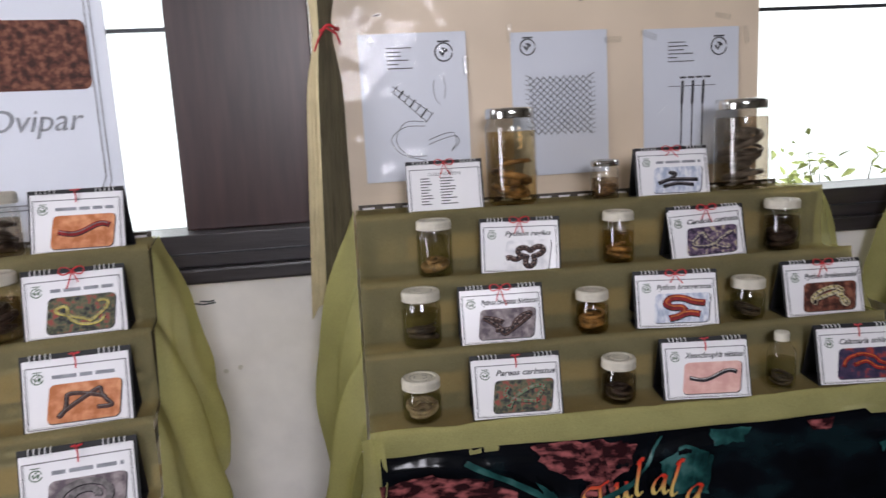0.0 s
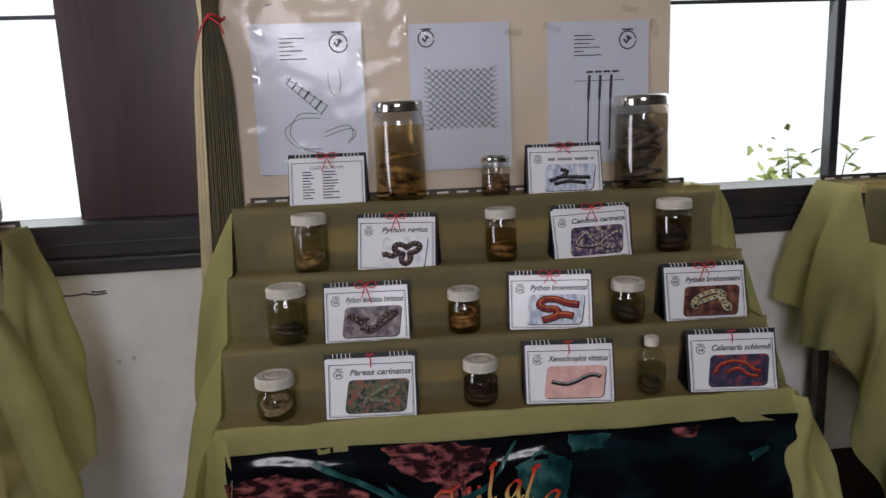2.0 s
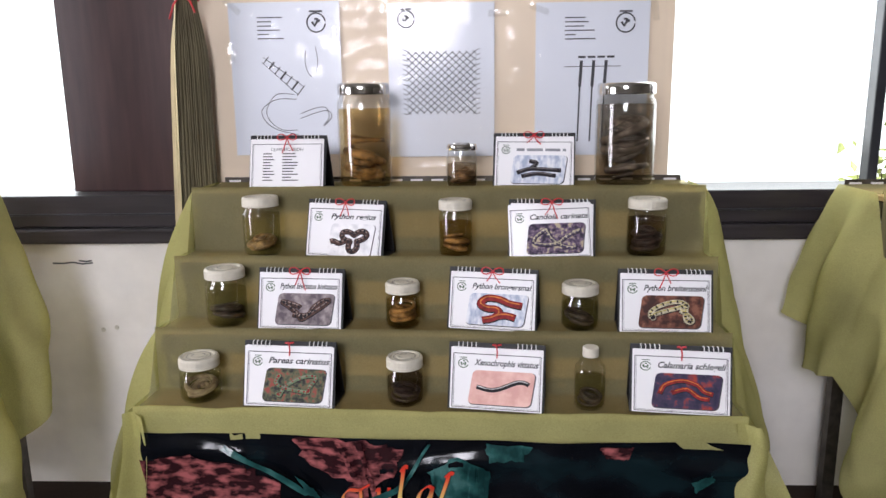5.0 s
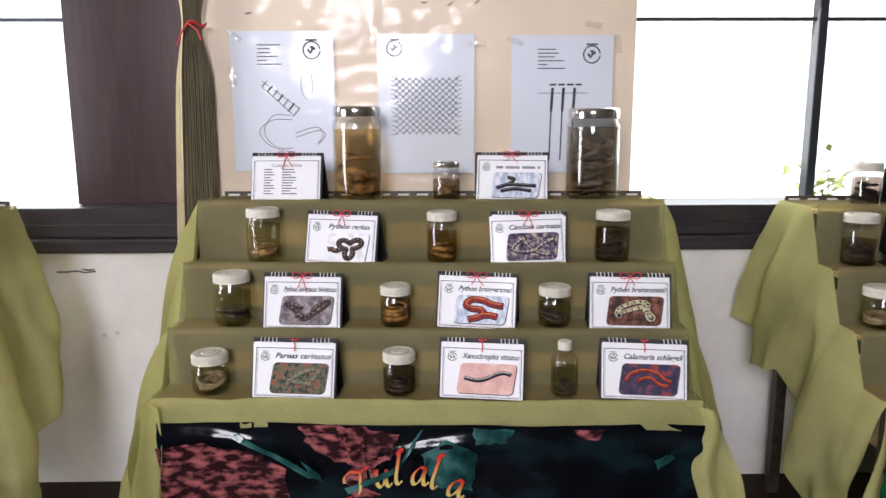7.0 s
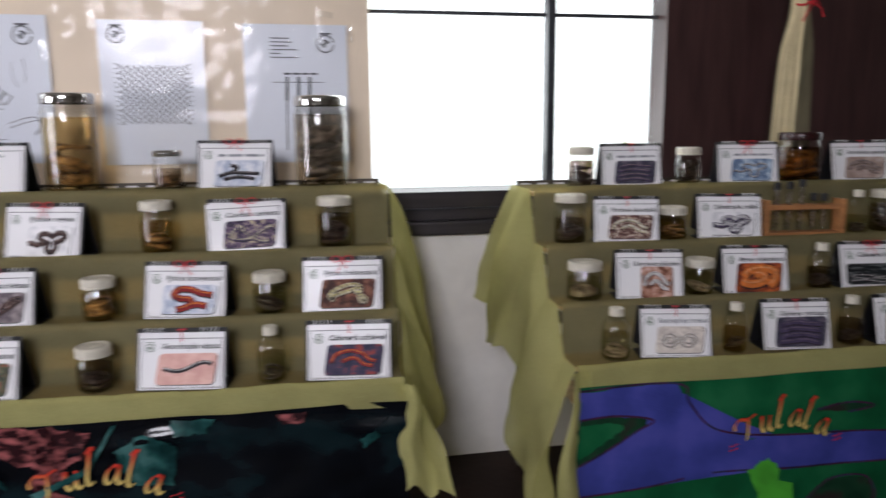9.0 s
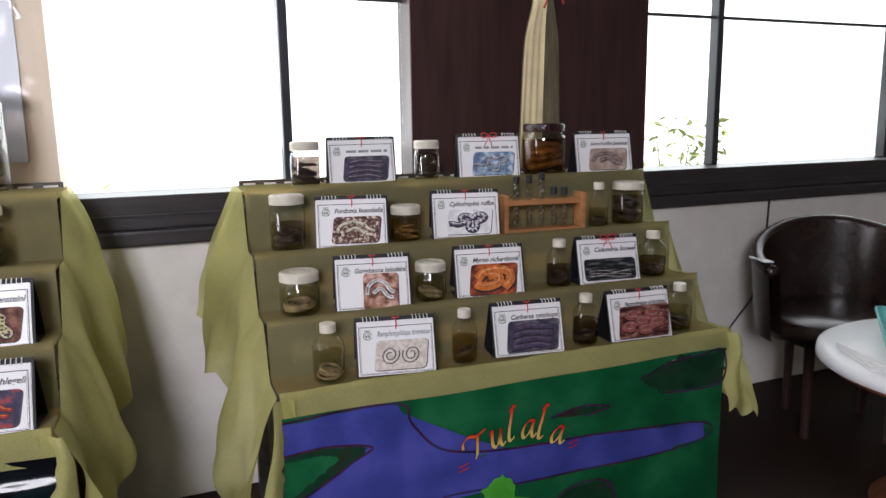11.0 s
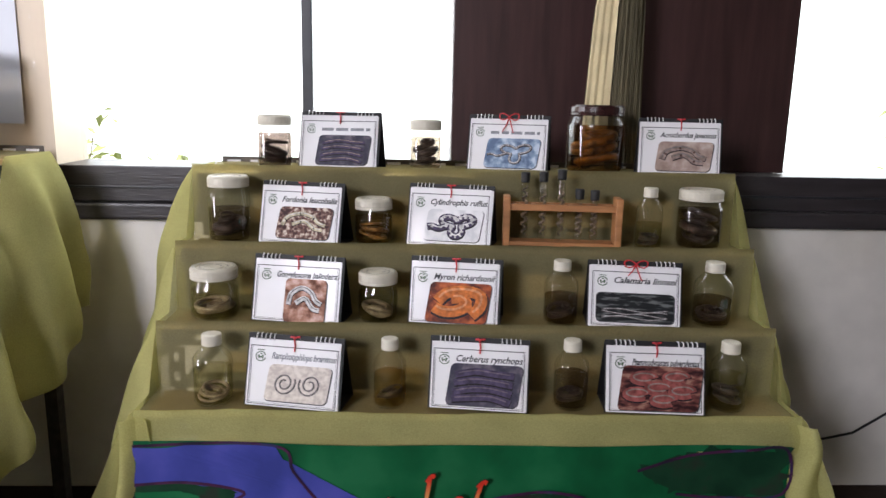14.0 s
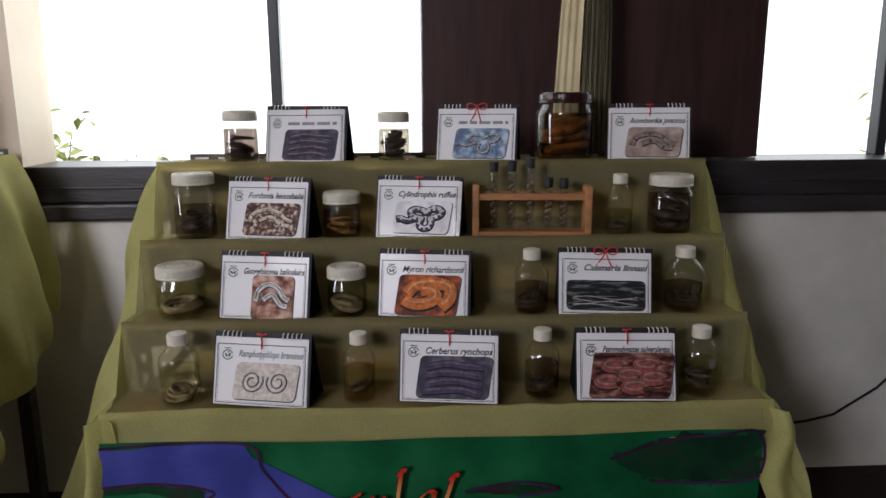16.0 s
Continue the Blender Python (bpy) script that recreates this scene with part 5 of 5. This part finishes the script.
for i, (x, h) in enumerate(((-0.087, 0.158), (-0.045, 0.160), (-0.003, 0.166), (0.039, 0.122), (0.078, 0.120))):
    t = thing("test_tube", RACK @ pose(x - (0.0 if i != 4 else 0.004), 0, 0.0145, 0, 0, 20 * i), "stoppered glass test tube holding a dark twisted strand", "test tube", "test tubes in the rack")
    part("glass", lathe([(0, 0), (0.006, 0.001), (0.0092, 0.008), (0.0096, 0.013), (0.0096, h - 0.016)], 14), GLASS, t, smooth=True)
    part("stopper", lathe([(0.0085, h - 0.024), (0.0102, h - 0.022), (0.0108, h - 0.002), (0.009, h), (0, h)], 14), RUBBER, t, "black rubber stopper")
    bm = bmesh.new()
    tube(bm, [(0.005 * math.cos(a * 0.8), 0.005 * math.sin(a * 0.8), 0.010 + (h - 0.040) * a / 48) for a in range(49)], 0.0036, 6, True)
    part("contents", bm, STRAND, t, "dark twisted strand", smooth=True)

# ---- wall sheets ----


def emblem(bm, x, y, r):
    ring(bm, x, y, r, r * 0.16, gap=0.12)
    stroke(bm, [(x - r * 0.45, y + r * 0.1), (x - r * 0.15, y - r * 0.35), (x + r * 0.1, y + r * 0.15), (x + r * 0.45, y + r * 0.2)], r * 0.30)
    stroke(bm, [(x - r * 0.2, y + r * 0.4), (x + r * 0.25, y + r * 0.35)], r * 0.22)
    stroke(bm, [(x - r * 0.7, y + r * 1.18), (x + r * 0.7, y + r * 1.18)], r * 0.18)


def wall_sheet(x0, x1, z0, z1, kind, label):
    w, h = x1 - x0, z1 - z0
    e = thing("wall_sheet", pose(x0, WY - 0.004, z0, 90, 0, 0), label, "poster", "laminated sheets on the wall")
    bm = bmesh.new()
    sheet(bm, lambda u, v: (w * u, h * v, 0.002 + 0.0018 * noise.noise(Vector((u * 2.5 + x0 * 3, v * 3, 1))) + 0.005 * (1 - v) ** 3), 14, 18)
    part("paper", bm, PAPER_BLUE, e, smooth=True)
    bm = bmesh.new()
    up = Matrix.Translation((0, 0, 0.009))
    rnd = random.Random(int(x0 * 100))
    if kind == "scale":
        emblem(bm, 0.055, h - 0.045, 0.024)
        gx, gy, gw, gh = 0.055, 0.125, 0.205, 0.185
        for i in range(-9, 10):
            c = gh * i / 9.5
            for sgn in (1, -1):
                p = []
                for k in range(41):
                    x_, y_ = gw * k / 40, (c + gh * k / 40) if sgn > 0 else (c + gh - gh * k / 40)
                    if 0 <= y_ <= gh:
                        p.append((gx + x_, gy + y_))
                if len(p) > 1:
                    stroke(bm, p[::4] + [p[-1]], 0.0022)
        for i in range(14):
            y = gy + gh * i / 13
            stroke(bm, [(gx - 0.012, y + 0.004), (gx, y)], 0.0016)
            stroke(bm, [(gx + gw, y), (gx + gw + 0.012, y + 0.004)], 0.0016)
    else:
        emblem(bm, w - 0.07, h - 0.06, 0.027)
        for i in range(6):
            y = h - 0.045 - i * 0.012
            box(bm, 0.085, 0.085 + rnd.uniform(0.03, 0.09), y, y + 0.003, 0, 0.0006)
    if kind == "curves":
        a, b = Vector((0.105, h - 0.165)), Vector((0.205, h - 0.255))
        for i in range(7):
            p = a + (b - a) * i / 6
            d = Vector((0.010, 0.012)) * (0.7 + 0.08 * i)
            stroke(bm, [p - d, p + d], 0.0055 if i % 2 else 0.003)
        stroke(bm, [a + Vector((-0.008, 0.008)), b + Vector((0.009, 0.012))], 0.002)
        stroke(bm, [a + Vector((-0.012, -0.006)), b + Vector((-0.009, -0.012))], 0.002)
        for off in (0, 0.014):
            stroke(bm, smooth_line([(0.19 - off * 0.3, 0.165 + off), (0.13, 0.165 + off), (0.085 + off, 0.135), (0.095 + off, 0.10), (0.13 + off, 0.075), (0.19, 0.060 + off)]), 0.002)
            stroke(bm, smooth_line([(0.20, 0.108 + off), (0.25, 0.125 + off), (0.285 - off * 0.4, 0.130 + off * 0.6), (0.295 - off * 0.6, 0.110), (0.270, 0.085 + off * 0.3)]), 0.002)
        stroke(bm, smooth_line([(0.225, h - 0.14), (0.222, h - 0.17), (0.228, h - 0.20), (0.24, h - 0.215)]), 0.0014)
        stroke(bm, smooth_line([(0.255, h - 0.13), (0.26, h - 0.17), (0.255, h - 0.20)]), 0.0014)
    if kind == "rods":
        for i in range(3):
            x = 0.135 + i * 0.036
            stroke(bm, [(x, h - 0.165), (x - 0.004, h - 0.24)], 0.009)
            stroke(bm, [(x - 0.004, h - 0.24), (x - 0.008, h - 0.40)], 0.0045)
        stroke(bm, [(0.085, h - 0.182), (0.25, h - 0.182)], 0.002)
        for i in range(4):
            box(bm, 0.125 + i * 0.028, 0.147 + i * 0.028, h - 0.158, h - 0.152, 0, 0.0006)
    for v in bm.verts:
        v.co.z += 0.005 * (1 - max(0, min(1, v.co.y / h))) ** 3 + 0.0018 * noise.noise(Vector((v.co.x / w * 2.5 + x0 * 3, v.co.y / h * 3, 1))) + 0.0028
    part("line_drawing", bm, INK, e, "thin dark printed line drawing")
    return e


wall_sheet(-0.262, 0.068, 1.10, 1.545, "curves", "laminated white sheet with curved line drawings taped up")
wall_sheet(0.208, 0.522, 1.09, 1.535, "scale", "laminated white sheet with lattice line drawing taped up")
wall_sheet(0.642, 0.972, 1.09, 1.53, "rods", "laminated white sheet with three tapered rods drawn")

FILM = clear_mat("clear_plastic_film", (0.985, 0.985, 0.985), 0.08, 0.012, 0.2)
e = thing("plastic_film", pose(0, WY - 0.016, 0), "clear crinkled plastic film taped over the wall sheets", "plastic film")
bm = bmesh.new()
sheet(bm, lambda u, v: (-0.32 + 1.34 * u, -0.002 + 0.008 * noise.noise(Vector((u * 5, v * 4, 4))) + 0.005 * noise.noise(Vector((u * 30, v * 15, 9))), 1.06 + 0.66 * v), 70, 40)
film = part("film", bm, FILM, e, smooth=True)
film.visible_shadow = False
TAPE = clear_mat("clear_tape", (0.95, 0.95, 0.94), 0.10, 0.10, 0.3)
for x, z, a in ((-0.24, 1.53, 40), (0.06, 1.44, 90), (-0.25, 1.40, 85), (0.20, 1.53, 90), (0.53, 1.50, 0), (0.65, 1.51, 20), (0.90, 1.56, 10), (0.98, 1.50, 80)):
    bm = bmesh.new()
    sheet(bm, lambda u, v: (-0.028 + 0.056 * u, -0.018 - 0.002 * noise.noise(Vector((u * 3 + x * 9, v * 2, 1))), -0.009 + 0.018 * v), 6, 3)
    part("tape", moved(bm, Matrix.Translation((x, 0, z)) @ Matrix.Rotation(radians(a), 4, "Y")), TAPE, e, "strip of clear shiny tape")
for x, z, a in ((0.445, 1.628, 30), (0.53, 1.634, 40), (0.36, 1.632, 0), (-0.20, 1.60, 10)):
    bm = bmesh.new()
    box(bm, -0.010, 0.010, -0.0015, 0, -0.002, 0.002)
    solid("wall_staple", bm, STEEL, "dark metal staple driven into the cream wall", "staple", m=pose(x, WY, z, 0, -a, 0), group="staples in the wall")

# ---- board beside the first stand ----
e = thing("picture_board", STAND_0 @ pose(0.75, 0.69, 1.02), "white board with red-brown photograph and handwritten word", "board")
part("board", moved(rounded(bmesh.new(), 0.175, 0.41, 0.72, 0.82, 0.03, 0, 0.012), pose(0, 0.012, 0, 90)), PAPER_BLUE, e)
bm = bmesh.new()
for g in (0.03, 0.042):
    a, b, c, d = -0.185 + g, 0.535 - g, g + 0.06, 0.80
    stroke(bm, [(a, c + 0.06), (a + 0.02, c + 0.015), (a + 0.06, c), (b - 0.06, c), (b - 0.02, c + 0.015), (b, c + 0.06), (b, d)], 0.003, 0, 0.0135)
part("frame_line", moved(bm, pose(0, 0.012, 0, 90)), INK_PALE, e)
bm = bmesh.new()
rounded(bm, 0.28, 0.47, 0.42, 0.17, 0.02, 0.0125, 0.0135)
part("photograph", moved(bm, pose(0, 0.012, 0, 90)), PR["rust"], e)
bm = text_mesh("Ovipar", 0.08, 0.3, 0.22)
part("word", moved(bm, pose(0.34, 0.012 - 0.0135, 0.285, 90)), INK_PALE, e, "handwritten grey word")

# ---- chair, table and cable ----
CH = pose(3.66, 1.90, 0, 0, 0, -35)
e = thing("tub_chair", CH, "dark brown vinyl tub chair with curved back and white armrest tag", "chair")


def shell(u, v, inner):
    a = radians(-25) + radians(230) * u
    top = 0.62 + 0.14 * math.sin(math.pi * u) ** 1.5
    r = (0.30 - (0.045 if inner else 0)) * (1 + 0.10 * v)
    return (r * math.cos(a), r * math.sin(a), 0.36 + (top - 0.36) * v)


part("backrest", sheet(bmesh.new(), lambda u, v: shell(u, v, False), 40, 10), LEATHER, e, smooth=True)
part("inner_lining", sheet(bmesh.new(), lambda u, v: shell(u, v, True), 40, 10), LEATHER, e, smooth=True)
bm = bmesh.new()
tube(bm, [tuple((Vector(shell(i / 40, 1, False)) + Vector(shell(i / 40, 1, True))) / 2) for i in range(41)], 0.026, 10)
part("rolled_rim", bm, LEATHER, e, smooth=True)
part("seat", lathe([(0, 0.36), (0.25, 0.36), (0.275, 0.38), (0.28, 0.42), (0.25, 0.45), (0.12, 0.46), (0, 0.46)], 32), LEATHER, e, smooth=True)
for a in (45, 135, 225, 315):
    x, y = 0.20 * math.cos(radians(a)), 0.20 * math.sin(radians(a))
    part("leg", moved(lathe([(0, 0), (0.014, 0), (0.02, 0.36), (0, 0.36)], 10), Matrix.Translation((x, y, 0))), DARKWOOD, e)
bm = bmesh.new()
box(bm, -0.02, 0.02, -0.06, 0.06, 0, 0.003, 0.001)
p_ = Vector(shell(0.95, 1, False))
part("tag", moved(bm, pose(p_.x + 0.012, p_.y + 0.02, p_.z + 0.027, 0, 0, 15)), TABLECLOTH, e, "white paper tag")

TBL = pose(3.44, 1.25, -0.21)
e = thing("round_table", TBL, "round reddish wooden table with white cover", "table")
part("tabletop", lathe([(0, 0.655), (0.40, 0.655), (0.425, 0.66), (0.43, 0.69), (0.42, 0.70), (0, 0.70)], 48), TABLEWOOD, e)
part("column", lathe([(0.05, 0.24), (0.045, 0.3), (0.035, 0.4), (0.05, 0.6), (0.09, 0.655)], 20), TABLEWOOD, e, smooth=True)
part("base", lathe([(0, 0.21), (0.26, 0.21), (0.27, 0.225), (0.20, 0.24), (0.05, 0.26), (0, 0.26)], 32), TABLEWOOD, e)
solid("table_cover", lathe([(0, 0.703), (0.40, 0.703), (0.422, 0.704), (0.436, 0.695), (0.440, 0.675), (0.446, 0.676), (0.443, 0.70), (0.425, 0.71), (0, 0.71)], 48), TABLECLOTH, "white plastic cover on the round table", "table cover", m=TBL, smooth=True)
for i in range(4):
    bm = bmesh.new()
    box(bm, -0.105, 0.105, -0.148, 0.148, 0, 0.006, 0.001)
    solid("booklet", bm, PAPER, "white paper booklet in a stack on the table", "booklet", m=TBL @ pose(-0.235 + 0.004 * i, 0.08 + 0.003 * i, 0.711 + 0.0065 * i, 0, 0, 62 + 4 * i), group="stack of booklets")
bm = bmesh.new()
rounded(bm, 0, 0, 0.30, 0.21, 0.02, 0.0, 0.004)
e = thing("plastic_tray", TBL @ pose(-0.10, 0.13, 0.7375, 0, 0, 40), "turquoise plastic tray lying on booklets", "tray")
part("bottom", bm, TEAL, e)
bm = bmesh.new()
pts = []
for qx, qy, a0 in ((1, 1, 0), (-1, 1, 90), (-1, -1, 180), (1, -1, 270)):
    for i in range(6):
        a = radians(a0 + 18 * i)
        pts.append((qx * 0.13 + 0.02 * math.cos(a), qy * 0.085 + 0.02 * math.sin(a)))
pts.append(pts[0])
lo = [bm.verts.new((x, y, 0.004)) for x, y in pts]
hi = [bm.verts.new((x * 1.10, y * 1.12, 0.052)) for x, y in pts]
for i in range(len(pts) - 1):
    bm.faces.new((lo[i], lo[i + 1], hi[i + 1], hi[i]))
tube(bm, [(x * 1.10, y * 1.12, 0.052) for x, y in pts], 0.004, 6)
part("rim", bm, TEAL, e, smooth=True)

bm = bmesh.new()
tube(bm, [(2.95, WY - 0.02, 0.012), (3.05, WY - 0.018, 0.08), (3.15, WY - 0.014, 0.135), (3.24, WY - 0.012, 0.155), (3.33, WY - 0.012, 0.165), (3.42, WY - 0.012, 0.185), (3.55, WY - 0.012, 0.27), (3.68, WY - 0.012, 0.40), (3.74, WY - 0.012, 0.62), (3.75, WY - 0.012, 0.84)], 0.004, 8)
solid("power_cable", bm, RUBBER, "thin black cable hanging along the white wall", "cable", smooth=True)
